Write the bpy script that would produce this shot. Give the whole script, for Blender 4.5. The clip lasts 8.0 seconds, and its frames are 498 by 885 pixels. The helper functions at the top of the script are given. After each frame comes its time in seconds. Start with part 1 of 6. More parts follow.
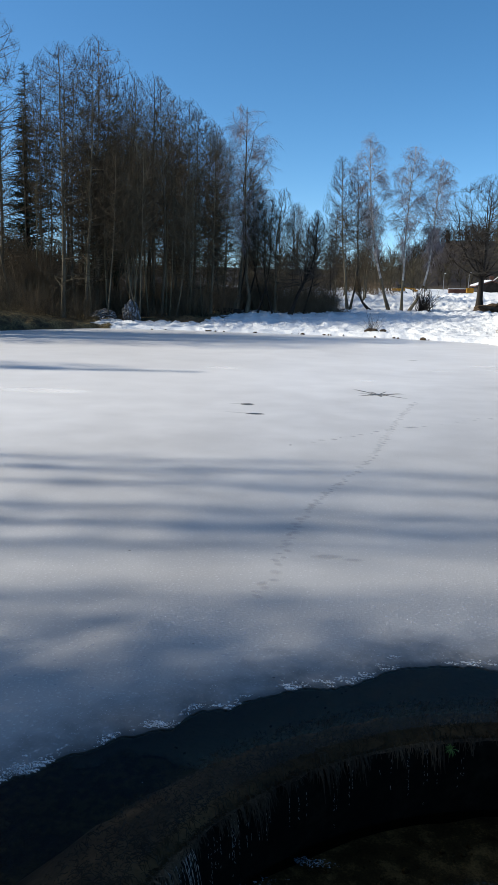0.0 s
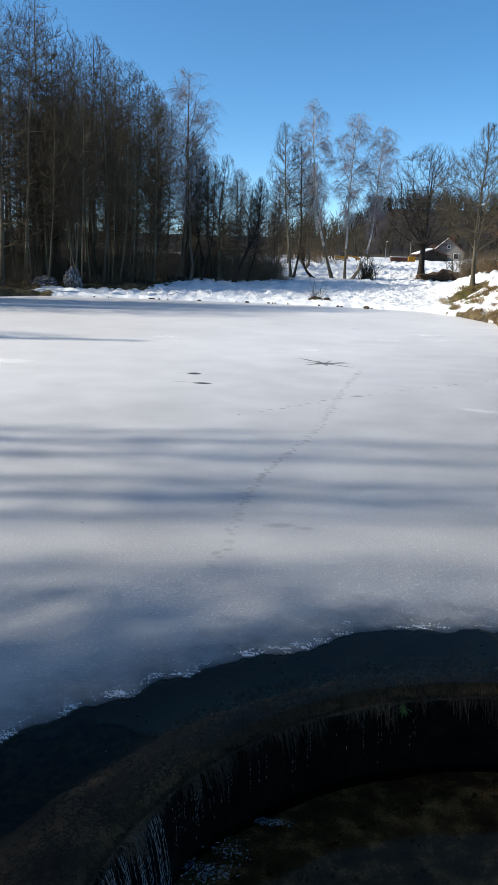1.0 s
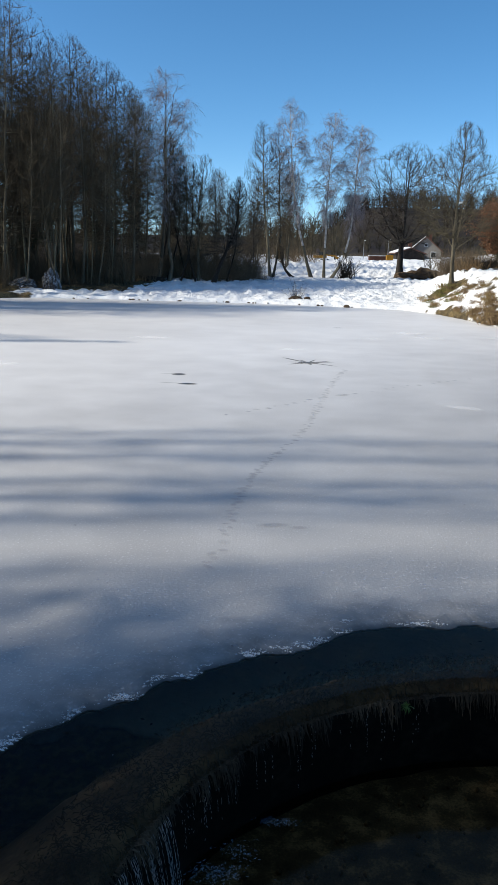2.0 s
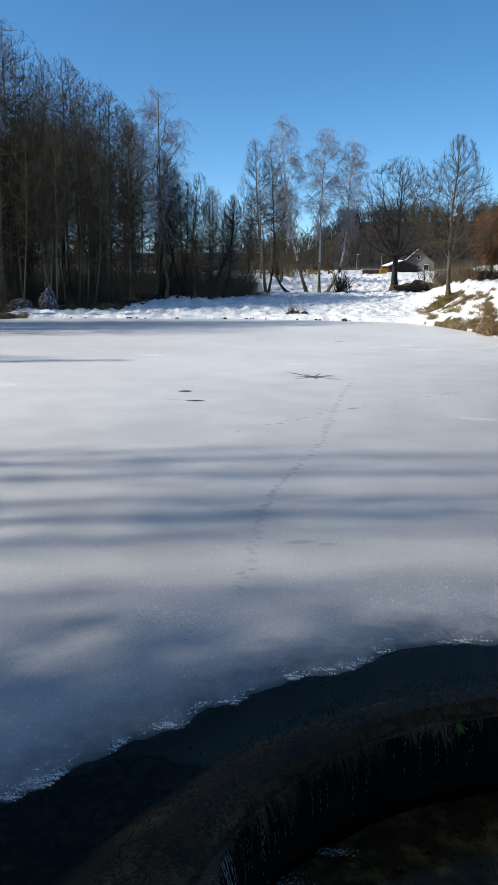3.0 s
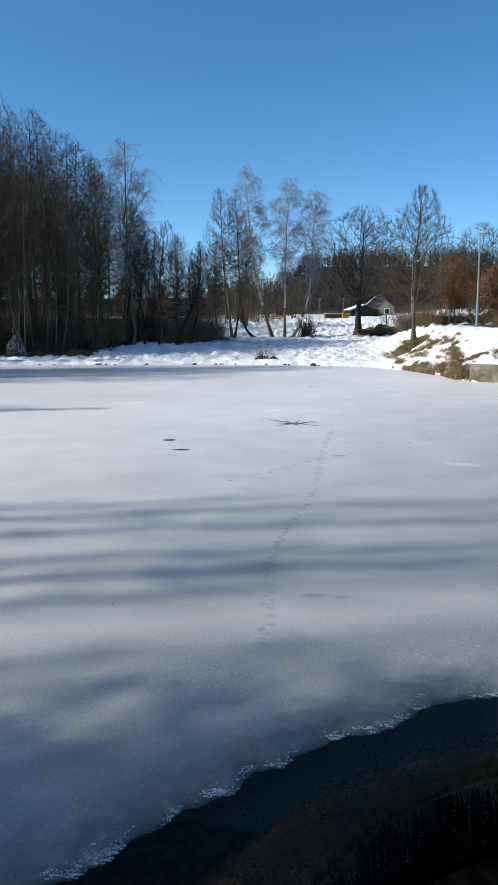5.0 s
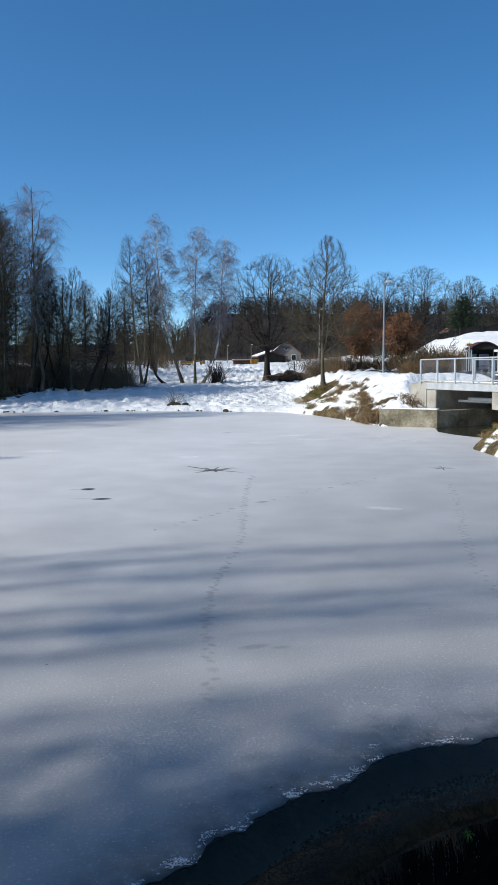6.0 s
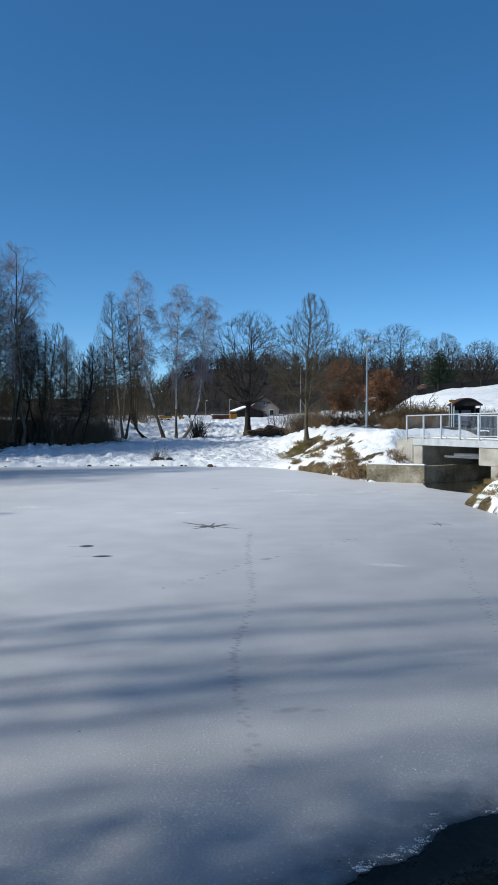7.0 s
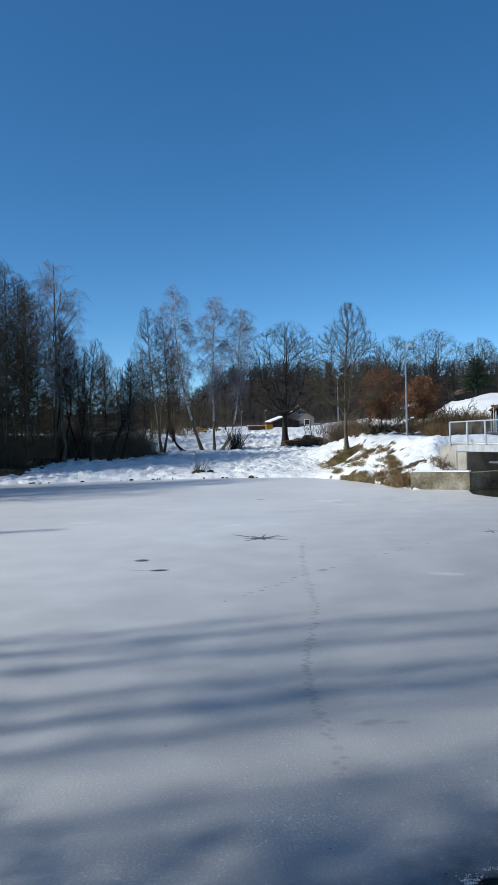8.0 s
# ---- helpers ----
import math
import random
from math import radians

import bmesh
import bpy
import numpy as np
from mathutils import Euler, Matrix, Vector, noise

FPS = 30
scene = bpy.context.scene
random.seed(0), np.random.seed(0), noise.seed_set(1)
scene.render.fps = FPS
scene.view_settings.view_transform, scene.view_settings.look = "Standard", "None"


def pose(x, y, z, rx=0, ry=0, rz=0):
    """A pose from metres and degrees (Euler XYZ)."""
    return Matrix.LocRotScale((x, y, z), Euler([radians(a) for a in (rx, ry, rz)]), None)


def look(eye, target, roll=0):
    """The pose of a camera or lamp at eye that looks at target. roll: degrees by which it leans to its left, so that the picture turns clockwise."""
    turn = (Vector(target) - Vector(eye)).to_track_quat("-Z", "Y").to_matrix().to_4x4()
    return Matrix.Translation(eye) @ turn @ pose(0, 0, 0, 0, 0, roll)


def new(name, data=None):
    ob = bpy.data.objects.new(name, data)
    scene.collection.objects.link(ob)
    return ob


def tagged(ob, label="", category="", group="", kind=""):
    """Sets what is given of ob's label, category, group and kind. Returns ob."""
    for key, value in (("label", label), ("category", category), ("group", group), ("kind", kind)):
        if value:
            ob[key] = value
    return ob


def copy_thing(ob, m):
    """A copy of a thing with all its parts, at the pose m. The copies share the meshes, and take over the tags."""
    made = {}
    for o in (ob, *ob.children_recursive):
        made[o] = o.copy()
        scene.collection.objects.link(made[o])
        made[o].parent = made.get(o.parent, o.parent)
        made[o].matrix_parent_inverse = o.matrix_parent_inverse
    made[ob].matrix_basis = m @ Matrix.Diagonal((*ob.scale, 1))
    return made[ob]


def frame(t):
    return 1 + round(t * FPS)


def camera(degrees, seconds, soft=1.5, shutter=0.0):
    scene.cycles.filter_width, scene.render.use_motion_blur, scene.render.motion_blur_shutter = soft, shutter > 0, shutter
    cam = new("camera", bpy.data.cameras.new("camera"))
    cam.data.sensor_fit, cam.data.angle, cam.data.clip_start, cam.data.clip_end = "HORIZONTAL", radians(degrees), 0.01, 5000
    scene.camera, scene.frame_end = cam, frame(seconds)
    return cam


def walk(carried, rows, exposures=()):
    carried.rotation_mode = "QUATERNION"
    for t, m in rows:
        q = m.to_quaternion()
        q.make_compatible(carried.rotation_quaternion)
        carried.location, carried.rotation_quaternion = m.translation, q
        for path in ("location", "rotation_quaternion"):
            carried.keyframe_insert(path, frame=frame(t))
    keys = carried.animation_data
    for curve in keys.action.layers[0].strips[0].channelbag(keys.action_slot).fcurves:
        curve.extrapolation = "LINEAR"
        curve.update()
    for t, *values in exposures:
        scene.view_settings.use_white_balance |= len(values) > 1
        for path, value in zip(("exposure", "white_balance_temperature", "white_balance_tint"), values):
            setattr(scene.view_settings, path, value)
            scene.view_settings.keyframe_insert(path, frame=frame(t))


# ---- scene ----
from mathutils import kdtree

cam = camera(33.3, 8.0)
PATH = [
    (0, (0.309, -0.006, 3.151), (-0.016, 1.932, 2.777), 1.4),
    (0.5, (0.262, -0.029, 3.168), (0.021, 1.912, 2.748), 1.7),
    (1, (0.214, -0.066, 3.187), (0.027, 1.875, 2.742), 1.8),
    (1.5, (0.17, -0.106, 3.193), (0.02, 1.838, 2.747), 1.7),
    (3, (-0.29, 0.071, 3.149), (-0.419, 2.025, 2.742), 0.1),
    (3.5, (-0.464, 0.111, 3.143), (-0.589, 2.073, 2.774), -0.9),
    (4, (-0.582, 0.079, 3.187), (-0.704, 2.042, 2.821), -0.8),
    (5.5, (-1.048, 0.0, 3.324), (-0.988, 1.983, 3.068), -0.2),
    (6, (-1.224, 0.102, 3.334), (-1.04, 2.083, 3.134), -0.3),
    (6.5, (-1.546, 0.277, 3.366), (-1.293, 2.256, 3.233), 0.0),
    (7, (-1.925, 0.232, 3.376), (-1.676, 2.215, 3.306), -0.1),
    (7.5, (-2.179, 0.235, 3.413), (-1.974, 2.223, 3.354), -0.8),
    (8, (-2.405, 0.213, 3.426), (-2.234, 2.205, 3.382), -1.6),
]
walk(cam, [(t, look(eye, target, roll)) for t, eye, target, roll in PATH], [(0, 0.2, 6950, 6), (0.5, 0.4, 7000, 6), (1, 0.35, 7000, 6), (4, 0.2, 6850, 6), (5.5, 0.15, 6650, 6), (6.5, -0.13, 6380, 5), (8, -0.17, 6290, 4)])

# ---- world, sun, exposure ----
SUN_ELEV, SHADE_WAY = 35.0, 9.0      # degrees: the sun's height, and how far the shadows lean from +x towards +y
world = bpy.data.worlds.new("winter_sky")
scene.world = world
world.use_nodes = True
wn = world.node_tree
sky = wn.nodes.new("ShaderNodeTexSky")
sky.sky_type, sky.sun_disc = "NISHITA", False
sky.sun_elevation = radians(SUN_ELEV)
sky.sun_rotation = radians(270 - SHADE_WAY)
sky.altitude, sky.air_density, sky.dust_density, sky.ozone_density = 600, 1.0, 0.7, 3.0
wn.nodes["Background"].inputs["Strength"].default_value = 0.175
way, lift = wn.nodes.new("ShaderNodeTexCoord"), wn.nodes.new("ShaderNodeVectorMath")   # clear, dry air: no pale band at the horizon
lift.operation = "MULTIPLY_ADD"
lift.inputs[1].default_value, lift.inputs[2].default_value = (1, 1, 1.7), (0, 0, 0.05)
wn.links.new(way.outputs["Generated"], lift.inputs[0])
wn.links.new(lift.outputs[0], sky.inputs["Vector"])
tone = wn.nodes.new("ShaderNodeHueSaturation")      # a deep, clear winter blue
tone.inputs["Hue"].default_value = 0.498
wn.links.new(sky.outputs[0], tone.inputs["Color"])
near_sun = wn.nodes.new("ShaderNodeVectorMath")     # the pale, bright part of a clear sky round the sun
near_sun.operation = "DOT_PRODUCT"
near_sun.inputs[1].default_value = (-math.cos(radians(SHADE_WAY)) * math.cos(radians(SUN_ELEV)), -math.sin(radians(SHADE_WAY)) * math.cos(radians(SUN_ELEV)), math.sin(radians(SUN_ELEV)))
wn.links.new(way.outputs["Generated"], near_sun.inputs[0])
for name, lo, hi in (("Saturation", 1.25, 0.7), ("Value", 1.0, 1.12)):
    glow = wn.nodes.new("ShaderNodeMapRange")
    glow.interpolation_type = "SMOOTHSTEP"
    glow.inputs[1].default_value, glow.inputs[2].default_value, glow.inputs[3].default_value, glow.inputs[4].default_value = 0.4, 0.85, lo, hi
    wn.links.new(near_sun.outputs["Value"], glow.inputs[0])
    wn.links.new(glow.outputs[0], tone.inputs[name])
away = wn.nodes.new("ShaderNodeMapRange")           # and it brightens again well away from the sun
away.interpolation_type = "SMOOTHSTEP"
away.inputs[1].default_value, away.inputs[2].default_value, away.inputs[3].default_value, away.inputs[4].default_value = -0.35, 0.2, 0.17, 0.0
wn.links.new(near_sun.outputs["Value"], away.inputs[0])
both = wn.nodes.new("ShaderNodeMath")
wn.links.new(glow.outputs[0], both.inputs[0])
wn.links.new(away.outputs[0], both.inputs[1])
wn.links.new(both.outputs[0], tone.inputs["Value"])
wn.links.new(tone.outputs[0], wn.nodes["Background"].inputs["Color"])
sun = new("sun", bpy.data.lights.new("sun", "SUN"))
sun.data.energy, sun.data.angle, sun.data.color = 4.6, radians(1.1), (1.0, 0.952, 0.885)
a, e = radians(SHADE_WAY), radians(SUN_ELEV)
sun.matrix_world = look((0, 0, 60), Vector((0, 0, 60)) + Vector((math.cos(a) * math.cos(e), math.sin(a) * math.cos(e), -math.sin(e))))


# ---- materials ----
def material(name, colours, scale=4.0, rough=0.8, bump=0.3, fine=30.0, stretch=(1, 1, 1), metal=0.0, vary=0.0, spec=0.3, bump_dist=0.02):
    """Two-scale noise between the colours, with grain relief. vary: brightness by object."""
    m = bpy.data.materials.new(name)
    m.use_nodes = True
    n, l = m.node_tree.nodes, m.node_tree.links
    b = n["Principled BSDF"]
    tc, mp = n.new("ShaderNodeTexCoord"), n.new("ShaderNodeMapping")
    mp.inputs["Scale"].default_value = stretch
    l.new(tc.outputs["Object"], mp.inputs["Vector"])
    big, small = n.new("ShaderNodeTexNoise"), n.new("ShaderNodeTexNoise")
    big.inputs["Scale"].default_value, small.inputs["Scale"].default_value = scale, fine
    big.inputs["Detail"].default_value, small.inputs["Detail"].default_value = 5, 4
    for t in (big, small):
        l.new(mp.outputs[0], t.inputs["Vector"])
    mix = n.new("ShaderNodeMath")
    mix.operation = "MULTIPLY_ADD"
    l.new(small.outputs["Fac"], mix.inputs[0])
    mix.inputs[1].default_value = 0.4
    sub = n.new("ShaderNodeMath")
    sub.operation = "MULTIPLY_ADD"
    l.new(big.outputs["Fac"], sub.inputs[0])
    sub.inputs[1].default_value, sub.inputs[2].default_value = 0.9, -0.15
    l.new(sub.outputs[0], mix.inputs[2])
    ramp = n.new("ShaderNodeValToRGB")
    r = ramp.color_ramp
    while len(r.elements) < len(colours):
        r.elements.new(0.5)
    for k, c in enumerate(colours):
        r.elements[k].position = 0.25 + 0.5 * k / max(1, len(colours) - 1)
        r.elements[k].color = (*c, 1)
    l.new(mix.outputs[0], ramp.inputs[0])
    out = ramp.outputs[0]
    if vary:
        info, hsv, mr = n.new("ShaderNodeObjectInfo"), n.new("ShaderNodeHueSaturation"), n.new("ShaderNodeMapRange")
        l.new(info.outputs["Random"], mr.inputs[0])
        mr.inputs[3].default_value, mr.inputs[4].default_value = 1 - vary, 1 + vary
        l.new(mr.outputs[0], hsv.inputs["Value"])
        l.new(out, hsv.inputs["Color"])
        out = hsv.outputs[0]
    l.new(out, b.inputs["Base Color"])
    b.inputs["Roughness"].default_value, b.inputs["Metallic"].default_value = rough, metal
    b.inputs["Specular IOR Level"].default_value = spec
    if bump:
        bp = n.new("ShaderNodeBump")
        bp.inputs["Strength"].default_value, bp.inputs["Distance"].default_value = bump, bump_dist
        l.new(mix.outputs[0], bp.inputs["Height"])
        l.new(bp.outputs[0], b.inputs["Normal"])
    return m


BARK = material("bark_brown", [(0.04, 0.033, 0.022), (0.105, 0.088, 0.06), (0.2, 0.17, 0.12)], 3, 0.9, 0.5, 25, (1, 1, 0.3), vary=0.35)
BARK_DARK = material("bark_dark", [(0.011, 0.009, 0.007), (0.026, 0.021, 0.017), (0.052, 0.043, 0.034)], 3, 0.9, 0.5, 25, (1, 1, 0.3), vary=0.2)
BARK_GREY = material("bark_grey_green", [(0.05, 0.045, 0.03), (0.12, 0.11, 0.07), (0.2, 0.18, 0.13)], 3, 0.9, 0.5, 22, (1, 1, 0.3), vary=0.2)
TWIG = material("twig_brown", [(0.03, 0.022, 0.013), (0.08, 0.059, 0.035), (0.15, 0.114, 0.07)], 0.6, 0.85, 0, 9, vary=0.3)
CONE = material("alder_cone", [(0.018, 0.013, 0.009), (0.04, 0.03, 0.02), (0.07, 0.052, 0.036)], 2, 0.85, 0, 20)
TWIG_GREY = material("twig_grey", [(0.03, 0.025, 0.02), (0.068, 0.057, 0.045), (0.115, 0.098, 0.077)], 0.6, 0.85, 0, 9, vary=0.2)
TWIG_BIRCH = material("twig_birch", [(0.11, 0.098, 0.108), (0.21, 0.19, 0.212), (0.31, 0.29, 0.32)], 0.6, 0.8, 0, 9)
TWIG_OLIVE = material("twig_olive", [(0.035, 0.029, 0.017), (0.08, 0.066, 0.041), (0.14, 0.118, 0.08)], 0.6, 0.85, 0, 9, vary=0.2)
BARK_BIRCH = material("bark_birch", [(0.05, 0.043, 0.038), (0.26, 0.24, 0.22), (0.5, 0.475, 0.45), (0.62, 0.6, 0.57)], 1.6, 0.7, 0.3, 9, (1, 1, 1.8))
DRY_LEAF = material("dry_leaf", [(0.08, 0.037, 0.02), (0.18, 0.085, 0.044), (0.28, 0.15, 0.08)], 1.2, 0.75, 0, 12)
NEEDLE = material("needle_green", [(0.005, 0.011, 0.007), (0.014, 0.028, 0.014), (0.03, 0.05, 0.022)], 1.0, 0.8, 0, 8, vary=0.2)
REED = material("dry_grass", [(0.12, 0.075, 0.03), (0.26, 0.18, 0.08), (0.4, 0.3, 0.15)], 2, 0.9, 0, 15)
GRASS = material("winter_grass", [(0.05, 0.055, 0.015), (0.13, 0.13, 0.035), (0.27, 0.21, 0.08)], 2, 0.9, 0, 15)
BRAMBLE = material("bramble_brown", [(0.075, 0.048, 0.026), (0.19, 0.125, 0.066), (0.33, 0.225, 0.12)], 0.8, 0.9, 0, 9)
THICKET_TWIG = material("thicket_twig", [(0.07, 0.05, 0.031), (0.15, 0.11, 0.07), (0.24, 0.18, 0.115)], 0.8, 0.9, 0, 9)
BRAMBLE_FAR = material("far_twigs", [(0.012, 0.008, 0.006), (0.025, 0.017, 0.012), (0.045, 0.031, 0.022)], 0.08, 0.9, 0, 2)
CONCRETE = material("concrete", [(0.22, 0.2, 0.17), (0.38, 0.36, 0.32), (0.5, 0.48, 0.44)], 1.3, 0.85, 0.25, 18)
CONCRETE_OLD = material("concrete_mossy", [(0.06, 0.05, 0.03), (0.21, 0.185, 0.13), (0.4, 0.37, 0.3)], 1.4, 0.9, 0.5, 14)
POLE = material("pole_steel", [(0.2, 0.22, 0.24), (0.3, 0.32, 0.34), (0.38, 0.4, 0.42)], 3, 0.5, 0.05, 40, metal=0.4, spec=0.4)
GALV = material("galvanised_steel", [(0.42, 0.45, 0.48), (0.55, 0.58, 0.61), (0.66, 0.69, 0.72)], 3, 0.45, 0.05, 40, metal=0.5, spec=0.5)
ASPHALT = material("asphalt", [(0.03, 0.03, 0.03), (0.055, 0.055, 0.055), (0.085, 0.085, 0.085)], 2, 0.9, 0.3, 60)
SNOW_CAP = material("snow", [(0.74, 0.77, 0.82), (0.84, 0.86, 0.89), (0.9, 0.91, 0.92)], 2, 0.7, 0.3, 12)
WOOD_DARK = material("fence_wood", [(0.01, 0.009, 0.008), (0.022, 0.019, 0.017), (0.042, 0.036, 0.032)], 3, 0.85, 0.2, 25)
PLASTER = material("plaster_cream", [(0.17, 0.16, 0.145), (0.23, 0.215, 0.195), (0.29, 0.27, 0.245)], 0.8, 0.9, 0.1, 20)
PLASTER_RED = material("plaster_brick_red", [(0.06, 0.027, 0.02), (0.1, 0.046, 0.033), (0.14, 0.07, 0.05)], 0.8, 0.9, 0.1, 20)
ROOF_TILE = material("roof_brown", [(0.06, 0.035, 0.028), (0.12, 0.065, 0.05), (0.18, 0.1, 0.075)], 1.5, 0.8, 0.3, 12)
ROOF_RED = material("shelter_roof", [(0.045, 0.02, 0.02), (0.075, 0.033, 0.03), (0.11, 0.05, 0.045)], 1.5, 0.7, 0.2, 12)
YELLOW = material("yellow_paint", [(0.24, 0.11, 0.008), (0.36, 0.18, 0.012), (0.45, 0.24, 0.02)], 1.5, 0.5, 0.05, 20)
GLASS_DARK = material("dark_window", [(0.01, 0.012, 0.014), (0.02, 0.023, 0.027)], 1, 0.15, 0, 5, spec=0.5)
INLET = material("inlet_water", [(0.02, 0.02, 0.014), (0.04, 0.038, 0.028)], 1.2, 0.12, 0.05, 6, spec=0.5)
RUBBER = material("black_rubber", [(0.012, 0.012, 0.012), (0.025, 0.025, 0.025)], 3, 0.8, 0, 20)
POSTER_TEAL = material("poster_teal", [(0.2, 0.38, 0.44), (0.34, 0.52, 0.58)], 3, 0.4, 0, 12, spec=0.4)
POSTER_LILAC = material("poster_lilac", [(0.3, 0.27, 0.4), (0.44, 0.4, 0.54)], 3, 0.4, 0, 12, spec=0.4)
GREY_BOARD = material("weathered_board", [(0.14, 0.14, 0.14), (0.22, 0.22, 0.22), (0.31, 0.31, 0.31)], 3, 0.85, 0.2, 25, (1, 1, 0.3), vary=0.2)
LAMP_WHITE = material("lamp_housing", [(0.6, 0.62, 0.64), (0.75, 0.76, 0.77)], 2, 0.4, 0, 20)
# shade under the bridge put into the stone's colour
SHADED_STONE = material("shaded_stone", [(0.015, 0.013, 0.011), (0.04, 0.036, 0.03), (0.09, 0.08, 0.07)], 3, 0.9, 0.4, 18)
SEDIMENT = material("weir_brown_algae", [(0.026, 0.018, 0.012), (0.14, 0.093, 0.06), (0.31, 0.205, 0.133)], 2.2, 0.75, 0.5, 30)
ALGAE = material("hanging_algae", [(0.016, 0.012, 0.008), (0.058, 0.042, 0.026), (0.16, 0.115, 0.07)], 2, 0.8, 0, 30)
# the drop's face near black, its deep shade put into the colour
DROP_SHADE = material("drop_shade", [(0.002, 0.002, 0.002), (0.006, 0.0055, 0.004), (0.02, 0.017, 0.012)], 3, 0.8, 0.6, 16, spec=0.1)
GRAVEL = material("basin_gravel", [(0.012, 0.009, 0.006), (0.07, 0.051, 0.03), (0.3, 0.21, 0.12)], 5.0, 0.9, 0.9, 55)
EARTH = material("dark_earth", [(0.02, 0.014, 0.009), (0.065, 0.043, 0.026), (0.16, 0.105, 0.06)], 2.5, 0.9, 0.8, 14, bump_dist=0.06)
DUSTED = material("snow_dusted_brush", [(0.015, 0.013, 0.012), (0.05, 0.047, 0.046), (0.2, 0.205, 0.22), (0.62, 0.65, 0.7)], 4.5, 0.9, 0.9, 16, (1, 1, 1.6))
FROST = material("frosted_ice_chip", [(0.4, 0.42, 0.44), (0.6, 0.62, 0.64), (0.82, 0.83, 0.84)], 14, 0.6, 0.5, 60)
STREAM = material("falling_water", [(0.26, 0.26, 0.25), (0.55, 0.54, 0.52)], 6, 0.3, 0, 40, spec=0.5)
LEAF_GREEN = material("fresh_green", [(0.05, 0.11, 0.02), (0.12, 0.22, 0.05)], 5, 0.6, 0, 20)
TWIG_NEAR_BLACK = material("wet_leaf", [(0.012, 0.01, 0.008), (0.03, 0.024, 0.018)], 5, 0.6, 0, 20)


def ground_material():
    """Snow over turf: the attribute 'bare' says where turf and fallen leaves show."""
    m = bpy.data.materials.new("snowy_ground")
    m.use_nodes = True
    n, l = m.node_tree.nodes, m.node_tree.links
    b = n["Principled BSDF"]
    tc = n.new("ShaderNodeTexCoord")
    at = n.new("ShaderNodeAttribute")
    at.attribute_name = "bare"
    no = [n.new("ShaderNodeTexNoise") for _ in range(4)]
    for t, s, d in zip(no, (0.25, 1.7, 11.0, 0.9), (4, 6, 5, 6)):
        t.inputs["Scale"].default_value, t.inputs["Detail"].default_value = s, d
        l.new(tc.outputs["Object"], t.inputs["Vector"])
    snow, turf = n.new("ShaderNodeValToRGB"), n.new("ShaderNodeValToRGB")
    for ramp, cols in ((snow, [(0.66, 0.68, 0.715), (0.83, 0.835, 0.845)]), (turf, [(0.028, 0.02, 0.011), (0.16, 0.115, 0.052)])):
        ramp.color_ramp.elements[0].position, ramp.color_ramp.elements[1].position = 0.3, 0.65
        for k, c in enumerate(cols):
            ramp.color_ramp.elements[k].color = (*c, 1)
    mid = turf.color_ramp.elements.new(0.5)
    mid.color = (0.07, 0.052, 0.024, 1)
    l.new(no[0].outputs[0], snow.inputs[0])
    speck = n.new("ShaderNodeMath")
    speck.operation = "MULTIPLY_ADD"
    l.new(no[2].outputs[0], speck.inputs[0])
    speck.inputs[1].default_value, speck.inputs[2].default_value = 0.9, -0.45
    patch = n.new("ShaderNodeMath")
    l.new(no[1].outputs[0], patch.inputs[0])
    l.new(speck.outputs[0], patch.inputs[1])
    l.new(patch.outputs[0], turf.inputs[0])
    add = n.new("ShaderNodeMath")
    add.operation = "MULTIPLY_ADD"
    l.new(no[3].outputs[0], add.inputs[0])
    add.inputs[1].default_value = 1.6
    l.new(at.outputs["Fac"], add.inputs[2])
    cut = n.new("ShaderNodeMapRange")
    cut.inputs[1].default_value, cut.inputs[2].default_value = 1.22, 1.34
    l.new(add.outputs[0], cut.inputs[0])
    mix = n.new("ShaderNodeMix")
    mix.data_type = "RGBA"
    l.new(cut.outputs[0], mix.inputs[0])
    l.new(snow.outputs[0], mix.inputs[6])
    l.new(turf.outputs[0], mix.inputs[7])
    wood, wood_floor = n.new("ShaderNodeAttribute"), n.new("ShaderNodeMix")      # much darker brown ground under the woods
    wood.attribute_name = "wood_floor"
    wood_floor.data_type = "RGBA"
    l.new(wood.outputs["Fac"], wood_floor.inputs[0])
    l.new(mix.outputs[2], wood_floor.inputs[6])
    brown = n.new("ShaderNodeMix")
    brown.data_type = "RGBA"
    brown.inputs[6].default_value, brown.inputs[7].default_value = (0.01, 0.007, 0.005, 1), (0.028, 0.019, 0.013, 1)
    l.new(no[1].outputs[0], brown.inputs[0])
    l.new(brown.outputs[2], wood_floor.inputs[7])
    l.new(wood_floor.outputs[2], b.inputs["Base Color"])
    b.inputs["Roughness"].default_value, b.inputs["Specular IOR Level"].default_value = 0.75, 0.25
    h = n.new("ShaderNodeMath")
    h.operation = "MULTIPLY_ADD"
    l.new(no[2].outputs[0], h.inputs[0])
    h.inputs[1].default_value = 0.22
    l.new(no[1].outputs[0], h.inputs[2])
    bp = n.new("ShaderNodeBump")
    bp.inputs["Strength"].default_value, bp.inputs["Distance"].default_value = 0.85, 0.28
    l.new(h.outputs[0], bp.inputs["Height"])
    l.new(bp.outputs[0], b.inputs["Normal"])
    return m


